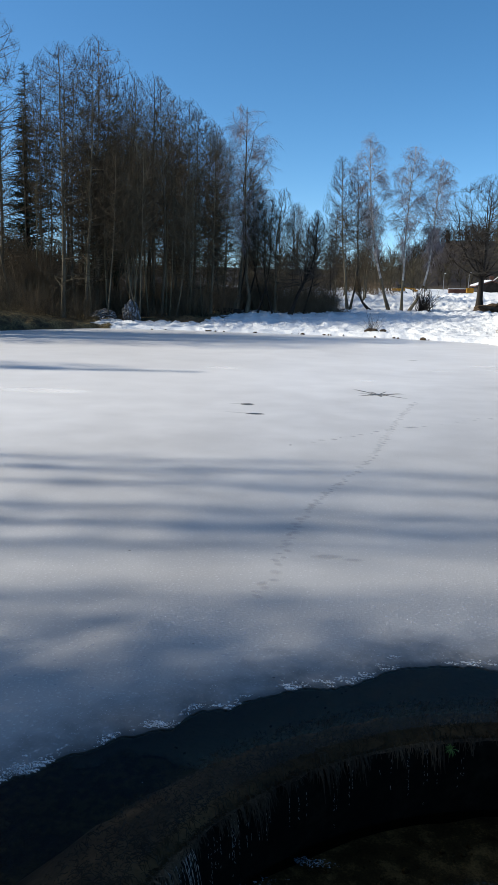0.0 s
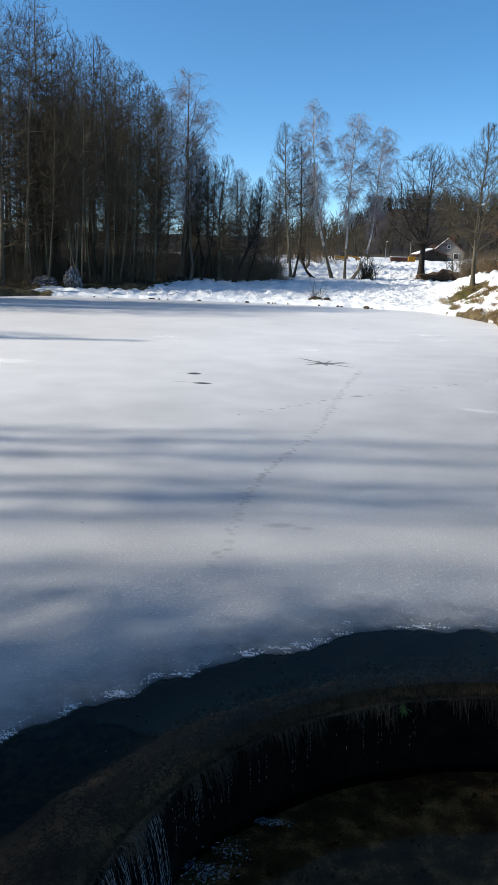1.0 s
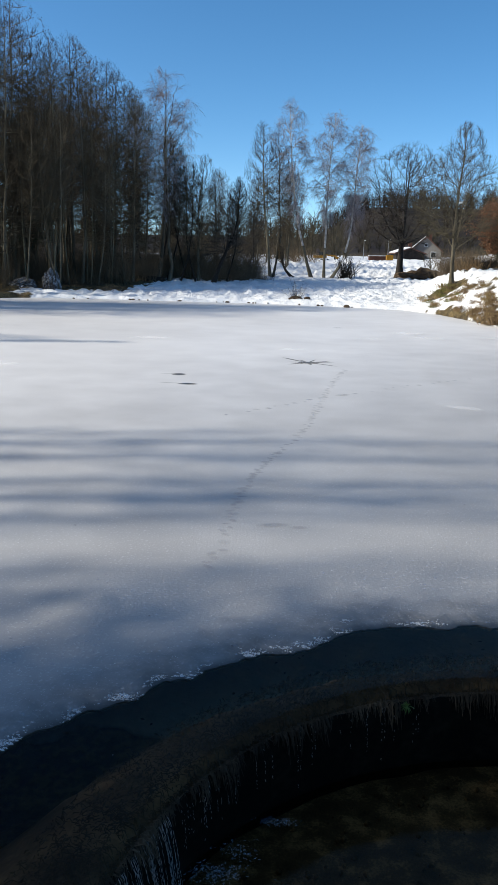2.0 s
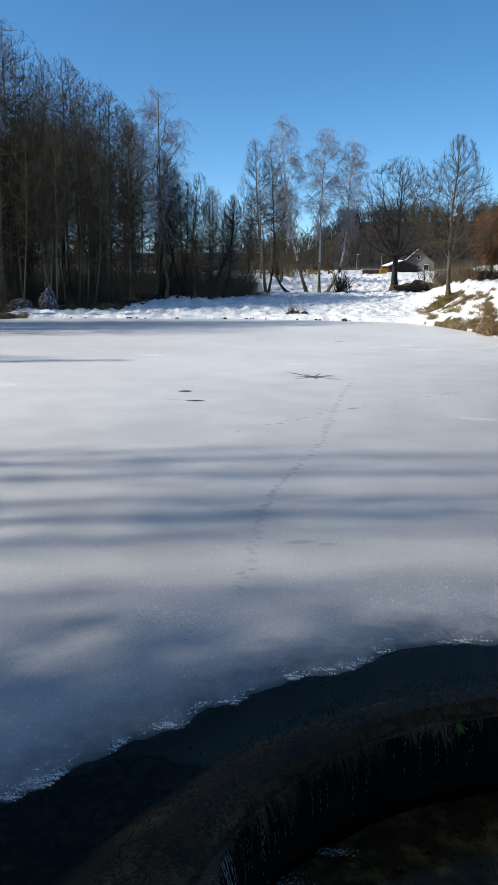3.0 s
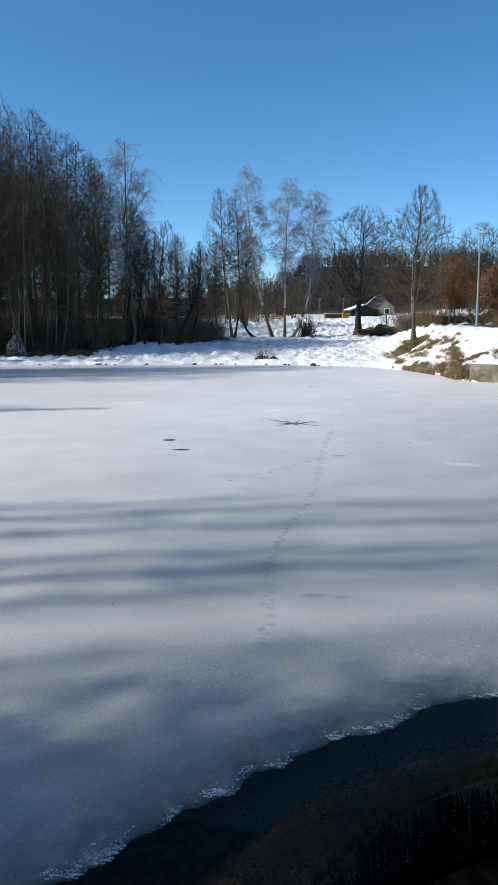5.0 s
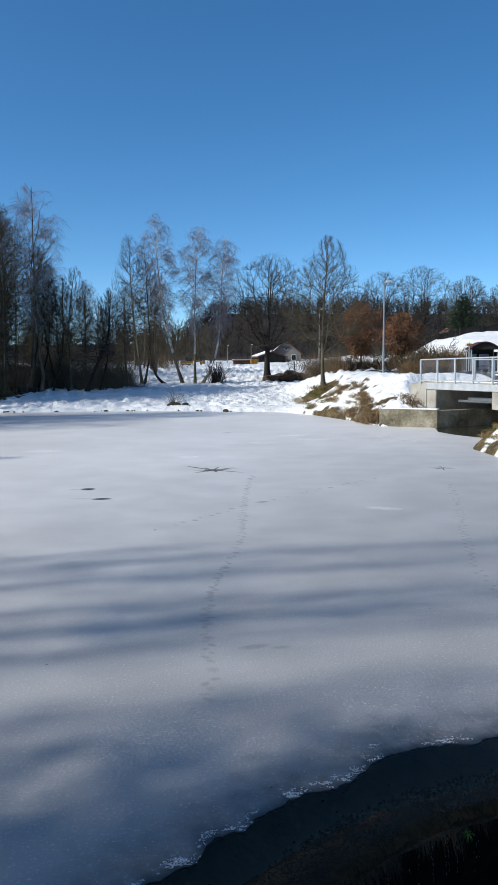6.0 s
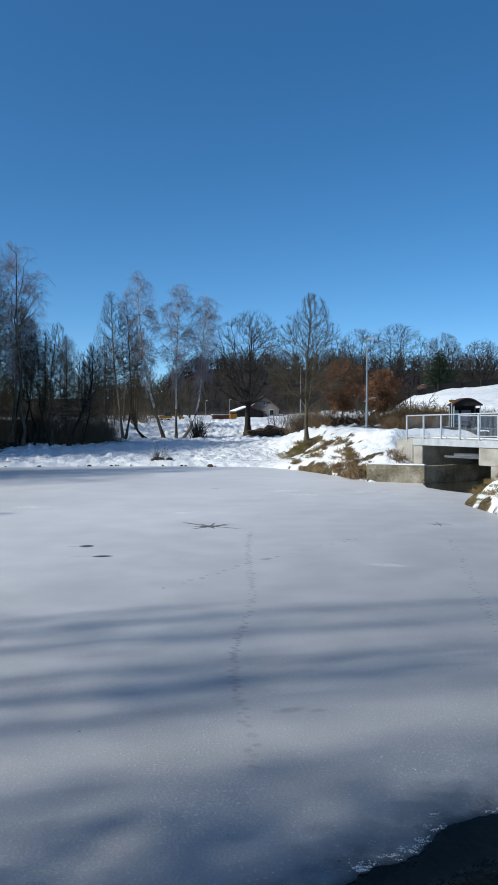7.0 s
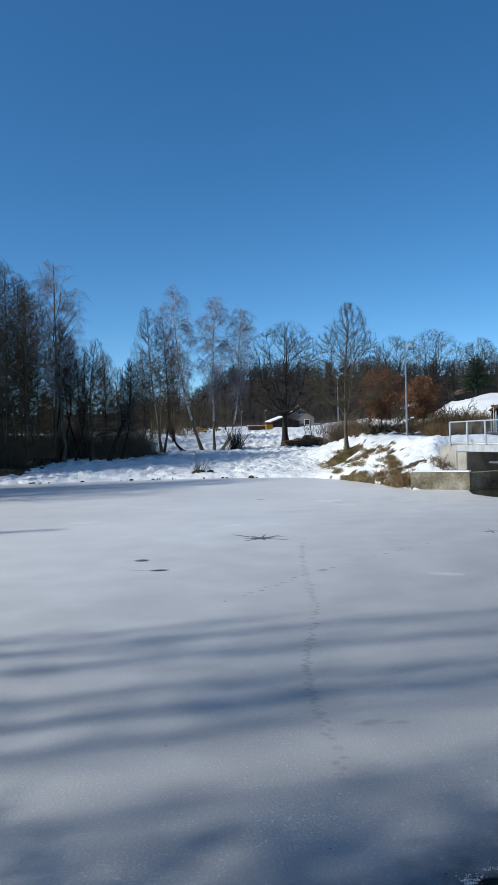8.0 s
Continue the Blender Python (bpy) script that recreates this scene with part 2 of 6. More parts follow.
def ice_material():
    """Grey-white pond ice, wet and clear where the attribute 'thin' is high, along the open water."""
    m = bpy.data.materials.new("pond_ice")
    m.use_nodes = True
    n, l = m.node_tree.nodes, m.node_tree.links
    b = n["Principled BSDF"]
    tc = n.new("ShaderNodeTexCoord")
    at = n.new("ShaderNodeAttribute")
    at.attribute_name = "thin"
    mp = n.new("ShaderNodeMapping")
    mp.inputs["Scale"].default_value = (0.85, 0.85, 1)
    l.new(tc.outputs["Object"], mp.inputs["Vector"])
    no = [n.new("ShaderNodeTexNoise") for _ in range(4)]
    for t, s, d in zip(no, (0.16, 0.9, 38.0, 5.0), (4, 6, 4, 8)):
        t.inputs["Scale"].default_value, t.inputs["Detail"].default_value = s, d
        l.new(mp.outputs[0], t.inputs["Vector"])
    r = n.new("ShaderNodeValToRGB")
    for k, (p, c) in enumerate(((0.3, (0.407, 0.397, 0.395)), (0.7, (0.516, 0.506, 0.504)))):
        r.color_ramp.elements[k].position, r.color_ramp.elements[k].color = p, (*c, 1)
    s = n.new("ShaderNodeMath")
    s.operation = "MULTIPLY_ADD"
    l.new(no[1].outputs[0], s.inputs[0])
    s.inputs[1].default_value = 0.35
    s2 = n.new("ShaderNodeMath")
    s2.operation = "MULTIPLY"
    l.new(no[0].outputs[0], s2.inputs[0])
    s2.inputs[1].default_value = 0.65
    l.new(s2.outputs[0], s.inputs[2])
    l.new(s.outputs[0], r.inputs[0])
    # paler ice far out and to the left, greyer towards the outflow
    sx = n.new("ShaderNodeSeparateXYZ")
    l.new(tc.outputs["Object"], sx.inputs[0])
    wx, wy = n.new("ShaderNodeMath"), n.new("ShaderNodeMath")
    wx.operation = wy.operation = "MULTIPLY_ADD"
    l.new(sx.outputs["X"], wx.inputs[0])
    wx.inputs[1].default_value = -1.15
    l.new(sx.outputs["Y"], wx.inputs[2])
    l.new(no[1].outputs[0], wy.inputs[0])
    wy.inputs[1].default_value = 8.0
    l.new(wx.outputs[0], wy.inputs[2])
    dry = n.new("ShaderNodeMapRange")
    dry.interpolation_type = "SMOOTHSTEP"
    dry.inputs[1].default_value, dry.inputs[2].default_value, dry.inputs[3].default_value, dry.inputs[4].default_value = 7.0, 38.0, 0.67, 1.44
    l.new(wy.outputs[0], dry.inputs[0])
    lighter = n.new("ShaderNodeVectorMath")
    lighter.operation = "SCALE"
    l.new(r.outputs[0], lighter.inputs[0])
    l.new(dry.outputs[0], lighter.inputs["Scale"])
    # scattered frost flecks
    fl = n.new("ShaderNodeMapRange")
    fl.inputs[1].default_value, fl.inputs[2].default_value, fl.inputs[4].default_value = 0.57, 0.75, 0.4
    l.new(no[2].outputs[0], fl.inputs[0])
    mf = n.new("ShaderNodeMix")
    mf.data_type = "RGBA"
    l.new(fl.outputs[0], mf.inputs[0])
    l.new(lighter.outputs[0], mf.inputs[6])
    mf.inputs[7].default_value = (0.75, 0.76, 0.79, 1)
    # clear wet ice over dark water
    tn = n.new("ShaderNodeMath")
    tn.operation = "MULTIPLY_ADD"
    l.new(no[3].outputs[0], tn.inputs[0])
    tn.inputs[1].default_value = 0.45
    l.new(at.outputs["Fac"], tn.inputs[2])
    mr = n.new("ShaderNodeMapRange")
    mr.interpolation_type = "SMOOTHSTEP"
    mr.inputs[1].default_value, mr.inputs[2].default_value, mr.inputs[4].default_value = 0.45, 1.13, 0.95
    l.new(tn.outputs[0], mr.inputs[0])
    mt = n.new("ShaderNodeMix")
    mt.data_type = "RGBA"
    l.new(mr.outputs[0], mt.inputs[0])
    l.new(mf.outputs[2], mt.inputs[6])
    mt.inputs[7].default_value = (0.03, 0.034, 0.036, 1)
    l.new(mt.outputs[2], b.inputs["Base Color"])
    b.inputs["Roughness"].default_value, b.inputs["Specular IOR Level"].default_value = 0.42, 0.22
    bp = n.new("ShaderNodeBump")
    bp.inputs["Strength"].default_value, bp.inputs["Distance"].default_value = 0.2, 0.02
    l.new(no[2].outputs[0], bp.inputs["Height"])
    l.new(bp.outputs[0], b.inputs["Normal"])
    return m


def water_material():
    """Clear, brownish-dark water: a mirror by Fresnel over a tinted see-through surface."""
    m = bpy.data.materials.new("dark_water")
    m.use_nodes = True
    n, l = m.node_tree.nodes, m.node_tree.links
    n.remove(n["Principled BSDF"])
    tr, gl, fr, mx = (n.new("ShaderNode" + k) for k in ("BsdfTransparent", "BsdfGlossy", "Fresnel", "MixShader"))
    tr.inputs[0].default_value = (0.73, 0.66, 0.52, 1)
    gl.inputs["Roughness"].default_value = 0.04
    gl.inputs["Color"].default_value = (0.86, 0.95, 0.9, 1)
    fr.inputs[0].default_value = 1.16
    tc, no, bp = n.new("ShaderNodeTexCoord"), n.new("ShaderNodeTexNoise"), n.new("ShaderNodeBump")
    no.inputs["Scale"].default_value = 5
    bp.inputs["Strength"].default_value, bp.inputs["Distance"].default_value = 0.15, 0.01
    l.new(tc.outputs["Object"], no.inputs["Vector"])
    l.new(no.outputs[0], bp.inputs["Height"])
    l.new(bp.outputs[0], gl.inputs["Normal"])
    l.new(fr.outputs[0], mx.inputs[0])
    l.new(tr.outputs[0], mx.inputs[1])
    l.new(gl.outputs[0], mx.inputs[2])
    l.new(mx.outputs[0], n["Material Output"].inputs[0])
    return m


def soft_mark(name, colour, most):
    """A wet, darker mark on the ice that fades out towards its rim (attribute 'rim')."""
    m = bpy.data.materials.new(name)
    m.use_nodes = True
    n, l = m.node_tree.nodes, m.node_tree.links
    b = n["Principled BSDF"]
    b.inputs["Base Color"].default_value = (*colour, 1)
    b.inputs["Roughness"].default_value = 0.5
    at, no, mu = n.new("ShaderNodeAttribute"), n.new("ShaderNodeTexNoise"), n.new("ShaderNodeMath")
    at.attribute_name = "rim"
    tc = n.new("ShaderNodeTexCoord")
    l.new(tc.outputs["Object"], no.inputs["Vector"])
    no.inputs["Scale"].default_value = 14
    mu.operation = "MULTIPLY"
    mr = n.new("ShaderNodeMapRange")
    mr.inputs[1].default_value, mr.inputs[2].default_value, mr.inputs[3].default_value = 0.3, 0.7, 0.5
    mr.inputs[4].default_value = most
    l.new(no.outputs[0], mr.inputs[0])
    l.new(mr.outputs[0], mu.inputs[0])
    l.new(at.outputs["Fac"], mu.inputs[1])
    l.new(mu.outputs[0], b.inputs["Alpha"])
    return m


GROUND, ICE, WATER = ground_material(), ice_material(), water_material()
WET = soft_mark("wet_print", (0.16, 0.18, 0.22), 0.75)
PALE = soft_mark("frost_patch", (0.72, 0.74, 0.78), 0.75)
HOLE = soft_mark("open_crack", (0.03, 0.035, 0.04), 1.0)


# ---- mesh helpers ----
def mesh_of(name, verts, faces, mat, smooth=False):
    me = bpy.data.meshes.new(name)
    me.from_pydata([tuple(v) for v in verts], [], [tuple(f) for f in faces])
    me.materials.append(mat)
    if smooth:
        me.polygons.foreach_set("use_smooth", [True] * len(me.polygons))
    me.update()
    return me


def part(name, data, mat, parent, label=""):
    """Links a bmesh or a mesh as one mesh object under its thing."""
    if isinstance(data, bmesh.types.BMesh):
        me = bpy.data.meshes.new(name)
        data.to_mesh(me)
        data.free()
        me.materials.append(mat)
    else:
        me = data
    ob = new(name, me)
    ob.parent = parent
    return tagged(ob, label) if label else ob


def box(bm, size, m=Matrix(), bevel=0.0):
    """Adds a box with bevelled edges, centred on the pose m."""
    made = bmesh.ops.create_cube(bm, size=1.0, matrix=m @ Matrix.Diagonal((*size, 1)))
    if bevel:
        edges = {e for v in made["verts"] for e in v.link_edges}
        bmesh.ops.bevel(bm, geom=list(edges), offset=bevel, segments=2, affect="EDGES")
    return bm


def box_part(name, size, m, mat, parent, bevel=0.01, label=""):
    return part(name, box(bmesh.new(), size, m, bevel), mat, parent, label)


def tube(bm, a, b, r1, r2=None, sides=10):
    a, b = Vector(a), Vector(b)
    way = b - a
    m = Matrix.Translation((a + b) / 2) @ way.to_track_quat("Z", "Y").to_matrix().to_4x4()
    bmesh.ops.create_cone(bm, cap_ends=True, segments=sides, radius1=r1, radius2=r1 if r2 is None else r2, depth=way.length, matrix=m)
    return bm


def thing(name, m, label, category, group="", kind=""):
    ob = new(name)
    ob.empty_display_size = 0.2
    ob.matrix_world = m
    return tagged(ob, label, category, group, kind)


def unit(v):
    return v / np.maximum(np.linalg.norm(v, axis=-1, keepdims=True), 1e-9)


def tubes(groups, sides=3):
    """Verts and faces of tapered tubes. groups: pairs of points (B, n, 3) and radii (B, n)."""
    verts, faces, start = [], [], 0
    ring = np.arange(sides) * 2 * np.pi / sides
    for pts, rad in groups:
        if not len(pts):
            continue
        count, n = rad.shape
        t = unit(np.gradient(pts, axis=1))
        ref = np.where(np.abs(t[..., 2:3]) > 0.9, np.array([1.0, 0.1, 0]), np.array([0.0, 0, 1]))
        u = unit(np.cross(t, ref))
        v = np.cross(t, u)
        rings = pts[:, :, None] + rad[:, :, None, None] * (np.cos(ring)[:, None] * u[:, :, None] + np.sin(ring)[:, None] * v[:, :, None])
        verts.append(rings.reshape(-1, 3))
        b, k, s = np.meshgrid(np.arange(count), np.arange(n - 1), np.arange(sides), indexing="ij")
        at = lambda kk, ss: start + (b * n + kk) * sides + ss % sides
        faces.append(np.stack([at(k, s), at(k, s + 1), at(k + 1, s + 1), at(k + 1, s)], -1).reshape(-1, 4))
        start += count * n * sides
    return np.concatenate(verts), np.concatenate(faces)


def cones(pts, rad):
    """Verts and faces of straight three-sided spikes from the first to the last point of each branch."""
    a, b = pts[:, 0], pts[:, -1]
    t = unit(b - a)
    ref = np.where(np.abs(t[:, 2:3]) > 0.9, np.array([1.0, 0.1, 0]), np.array([0.0, 0, 1]))
    u = unit(np.cross(t, ref))
    v = np.cross(t, u)
    ring = [a + rad[:, :1] * (math.cos(k) * u + math.sin(k) * v) for k in (0, 2.094, 4.189)]
    verts = np.stack([*ring, b], 1).reshape(-1, 3)
    k = np.arange(len(a))[:, None] * 4
    return verts, np.concatenate([k + np.array(f) for f in ((0, 1, 3), (1, 2, 3), (2, 0, 3))])


def twiggy_mesh(name, branches, twigs, mat):
    """Tubes and spikes in one crown."""
    v, f = tubes(branches, 3)
    w, g = cones(*twigs)
    return mesh_of(name, np.concatenate([v, w]).tolist(), f.tolist() + (g + len(v)).tolist(), mat)


def tube_mesh(name, groups, mat, sides=3, smooth=False):
    v, f = tubes(groups, sides)
    return mesh_of(name, v.tolist(), f.tolist(), mat, smooth)


def nuggets(name, rng, spots, size, mat):
    """Small eight-sided lumps at the given points."""
    way = np.array([(1, 0, 0), (0, 1, 0), (-1, 0, 0), (0, -1, 0), (0, 0, 1.3), (0, 0, -1.3)])
    verts = spots[:, None] + way[None] * size * rng.uniform(0.6, 1.3, (len(spots), 1, 1))
    faces = np.array([(k, (k + 1) % 4, 4) for k in range(4)] + [((k + 1) % 4, k, 5) for k in range(4)])
    return mesh_of(name, verts.reshape(-1, 3).tolist(), (np.arange(len(spots))[:, None, None] * 6 + faces[None]).reshape(-1, 3).tolist(), mat)


def crown_limits(ctrl, table, wide):
    """The crown's outline round the trunk's line: heights, the axis there and the radius."""
    c = np.array(ctrl, float)
    t = np.array(table, float)
    return c[:, 2], c[:, :2], t[:, 0] * c[-1, 2], t[:, 1] * wide


def within(limits, p, slack):
    """Which points lie inside the crown's uneven outline."""
    zc, axis_xy, zs, rs = limits
    dx, dy = p[:, 0] - np.interp(p[:, 2], zc, axis_xy[:, 0]), p[:, 1] - np.interp(p[:, 2], zc, axis_xy[:, 1])
    az = np.arctan2(dy, dx)
    uneven = 1 + 0.13 * np.sin(3 * az + 1.1 * p[:, 2] + zs[-1]) + 0.09 * np.sin(5 * az - 2.3 * p[:, 2])
    return np.hypot(dx, dy) <= np.interp(p[:, 2], zs, rs, left=0.1, right=0.0) * uneven * slack


def grow(rng, parents, count, span, angle, length, rad, n=4, up=0.0, wob=0.07, fall=0.5, limits=None, out=0.0):
    """Branches off parent branches (pts, radii): where along them (span), at what angle, how long, kept inside the crown's limits."""
    P, R = parents
    own = np.linalg.norm(P[:, -1] - P[:, 0], axis=1)
    i = rng.choice(len(P), count, p=own / own.sum())
    s = rng.uniform(*span, count)
    k = s * (P.shape[1] - 1)
    k0 = np.minimum(k.astype(int), P.shape[1] - 2)
    w = (k - k0)[:, None]
    pos = P[i, k0] * (1 - w) + P[i, k0 + 1] * w
    tan = unit(P[i, k0 + 1] - P[i, k0])
    r0 = R[i, k0] * (1 - w[:, 0]) + R[i, k0 + 1] * w[:, 0]
    side = rng.normal(size=(count, 3))
    if out:                                     # rather away from the trunk than back into the crown
        away = pos * np.array([1, 1, 0])
        if limits:
            away[:, :2] -= np.stack([np.interp(pos[:, 2], limits[0], limits[1][:, k]) for k in (0, 1)], 1)
        side = side + out * unit(away)
    side = unit(side - (side * tan).sum(-1, keepdims=True) * tan)
    ang = np.radians(rng.uniform(*angle, count))[:, None]
    d = unit(np.cos(ang) * tan + np.sin(ang) * side)
    L = (rng.uniform(*length, count) * (1 - fall * (s - span[0]) / max(1e-6, span[1] - span[0])))[:, None]
    L = L * (0.35 + 0.65 * np.minimum(1, own[i] / np.quantile(own, 0.8)))[:, None]
    pts = [pos]
    for _ in range(n - 1):
        d = unit(d + wob * rng.normal(size=(count, 3)) + np.array([0, 0, up]))
        pts.append(pts[-1] + d * L / (n - 1))
    pts = np.stack(pts, 1)
    if limits:
        slack, f, found = rng.uniform(0.8, 1.06, count), np.full(count, 0.16), np.zeros(count, bool)
        for g in (1.0, 0.85, 0.7, 0.56, 0.43, 0.3):
            ok = within(limits, pos + g * (pts[:, -1] - pos), slack) & ~found
            f[ok], found = g, found | ok
        pts = pos[:, None] + f[:, None, None] * (pts - pos[:, None])
    start = np.minimum(r0 * 0.7, rad[0])[:, None]
    return pts, start + (np.minimum(rad[1], start) - start) * np.linspace(0, 1, n)[None]


def crown_spots(rng, limits, count, low=0.0):
    """Points spread through the crown's room, a little denser towards its outside and in loose clumps."""
    zc, axis_xy, zs, rs = limits
    got, need = [], count
    while need > 0:
        n = 3 * count
        z = rng.uniform(max(zs[0], low), zs[-1], n)
        z = z[rng.uniform(0, 1, n) < (np.interp(z, zs, rs) / rs.max()) ** 1.1 + 0.05]
        a, q = rng.uniform(0, 2 * np.pi, len(z)), rng.uniform(0, 1, len(z)) ** 0.42
        r = q * np.interp(z, zs, rs) * 1.25
        p = np.stack([np.interp(z, zc, axis_xy[:, 0]) + r * np.cos(a), np.interp(z, zc, axis_xy[:, 1]) + r * np.sin(a), z], 1)
        p = p[within(limits, p, rng.uniform(0.86, 1.05, len(p)))]
        lump = np.sin(2.1 * p[:, 0] + 1.3 * p[:, 2]) + np.sin(2.6 * p[:, 1] - 1.7 * p[:, 2]) + np.sin(1.9 * p[:, 2] + p[:, 0])
        p = p[lump > rng.uniform(-2.6, 0.4, len(p))]
        got.append(p[:need])
        need -= len(got[-1])
    return np.concatenate(got)


def branches_to(rng, parents, spots, back, longest, rad, n=3, skip=0.2, sag=0.0, rise=1.0):
    """Branches that run from the nearest fitting place on their parents to the given points, leaving along the parent's way."""
    P, R = parents
    s = np.linspace(skip, 1.0, 8) * (P.shape[1] - 1)
    k0 = np.minimum(s.astype(int), P.shape[1] - 2)
    w = (s - k0)[None, :, None]
    node = (P[:, k0] * (1 - w) + P[:, k0 + 1] * w).reshape(-1, 3)
    tan = unit(P[:, k0 + 1] - P[:, k0]).reshape(-1, 3)
    rr = (R[:, k0] * (1 - w[..., 0]) + R[:, k0 + 1] * w[..., 0]).reshape(-1)
    tree_of = kdtree.KDTree(len(node))
    for k, p in enumerate(node):
        tree_of.insert(p, k)
    tree_of.balance()
    mid = P.reshape(-1, 3).mean(0)
    mid[2] = 0.72 * P[..., 2].min() + 0.28 * P[..., 2].max()
    way = unit(unit(spots - mid) * np.array([1, 1, 0.3 if sag else 1.0]) + np.array([0, 0, 0.0 if sag else 0.25 * rise]) + (0.7 - 0.4 * rise) * rng.normal(size=spots.shape))
    hit = np.array([tree_of.find(q)[1] for q in spots - way * back])
    a, t = node[hit], tan[hit]
    v = spots - a
    far = np.linalg.norm(v, axis=1, keepdims=True)
    v = v * np.minimum(1, longest / np.maximum(far, 1e-6))
    if not sag:
        v[:, 2] = np.maximum(v[:, 2], 0.5 * np.hypot(v[:, 0], v[:, 1]) * rng.uniform(1.0 * rise - 1.2, 0.5 + rise, len(v)))
    bend = a + (0.32 if sag else 0.2) * np.linalg.norm(v, axis=1, keepdims=True) * unit(t + 0.3 * rng.normal(size=t.shape)) + 0.12 * v
    f = np.linspace(0, 1, n)[None, :, None]
    pts = (1 - f) ** 2 * a[:, None] + 2 * f * (1 - f) * bend[:, None] + f ** 2 * (a + v)[:, None]
    pts[..., 2] -= sag * f[..., 0] ** 2
    start = np.minimum(rr[hit] * 0.75, rad[0])[:, None]
    return pts, start + (np.minimum(rad[1], start) - start) * np.linspace(0, 1, n)[None]


def spine(rng, ctrl, r0, r1, n=11, wob=0.02):
    """A trunk through control points (local), tapering."""
    c = np.array(ctrl, float)
    cum = np.r_[0, np.cumsum(np.linalg.norm(np.diff(c, axis=0), axis=1))]
    s = np.linspace(0, cum[-1], n)
    p = np.stack([np.interp(s, cum, c[:, k]) for k in range(3)], 1)
    for _ in range(2):
        p[1:-1] = 0.25 * p[:-2] + 0.5 * p[1:-1] + 0.25 * p[2:]
    p[1:, :2] += rng.normal(size=(n - 1, 2)) * wob * cum[-1] / n
    f = np.linspace(0, 1, n)
    r = r0 + (r1 - r0) * f ** 0.8
    r[0] *= 1.35
    return p[None], r[None]


# crown: radius by height; limbs: count, where on the trunk, angle, length by height, lift, falling off; branches, twigs: count, reach
SPECIES = dict(
    alder=dict(wide=0.155, crown=((0.07, 0.35), (0.16, 0.75), (0.36, 0.97), (0.62, 1.0), (0.78, 0.98), (0.89, 0.86), (0.96, 0.64), (1.0, 0.42), (1.03, 0.16)),
               limbs=(60, (0.09, 0.97), (58, 94), (0.14, 0.22), 0.02, 0.3), branch=(520, 1.7), twig=(6200, 0.7), rise=0.25, seed_cones=1500),
    slim=dict(wide=0.115, crown=((0.26, 0.2), (0.4, 0.7), (0.58, 1.0), (0.76, 1.0), (0.89, 0.82), (0.97, 0.56), (1.03, 0.16)),
              limbs=(42, (0.28, 0.97), (46, 84), (0.12, 0.2), 0.03, 0.3), branch=(330, 1.5), twig=(3800, 0.7), rise=0.35, seed_cones=800),
    birch=dict(wide=0.13, crown=((0.3, 0.2), (0.42, 0.62), (0.56, 0.92), (0.7, 1.0), (0.84, 0.92), (0.94, 0.68), (1.02, 0.24)),
               limbs=(40, (0.34, 0.98), (28, 52), (0.13, 0.22), 0.03, 0.3), branch=(360, 1.7), twig=(5600, 0.8)),
    dome=dict(wide=0.36, crown=((0.16, 0.3), (0.26, 0.72), (0.42, 0.96), (0.58, 1.0), (0.74, 0.94), (0.87, 0.78), (0.95, 0.58), (1.03, 0.2)),
              limbs=(70, (0.3, 0.97), (30, 68), (0.14, 0.24), 0.03, 0.2), branch=(900, 2.0), twig=(11500, 1.05), rise=0.6),
    pole=dict(wide=0.048, crown=((0.45, 0.2), (0.6, 1.0), (0.9, 0.6), (1.0, 0.1)),
              limbs=(30, (0.5, 0.98), (18, 40), (0.06, 0.13), 0.06, 0.5), branch=(120, 1.4), twig=(900, 0.8)),
    ash=dict(wide=0.2, crown=((0.18, 0.3), (0.27, 0.82), (0.4, 1.0), (0.54, 1.0), (0.66, 0.88), (0.78, 0.68), (0.9, 0.46), (1.0, 0.26), (1.05, 0.06)),
             limbs=(50, (0.24, 0.97), (30, 62), (0.14, 0.24), 0.06, 0.3), branch=(620, 1.6), twig=(10500, 0.8), rise=0.7),
)


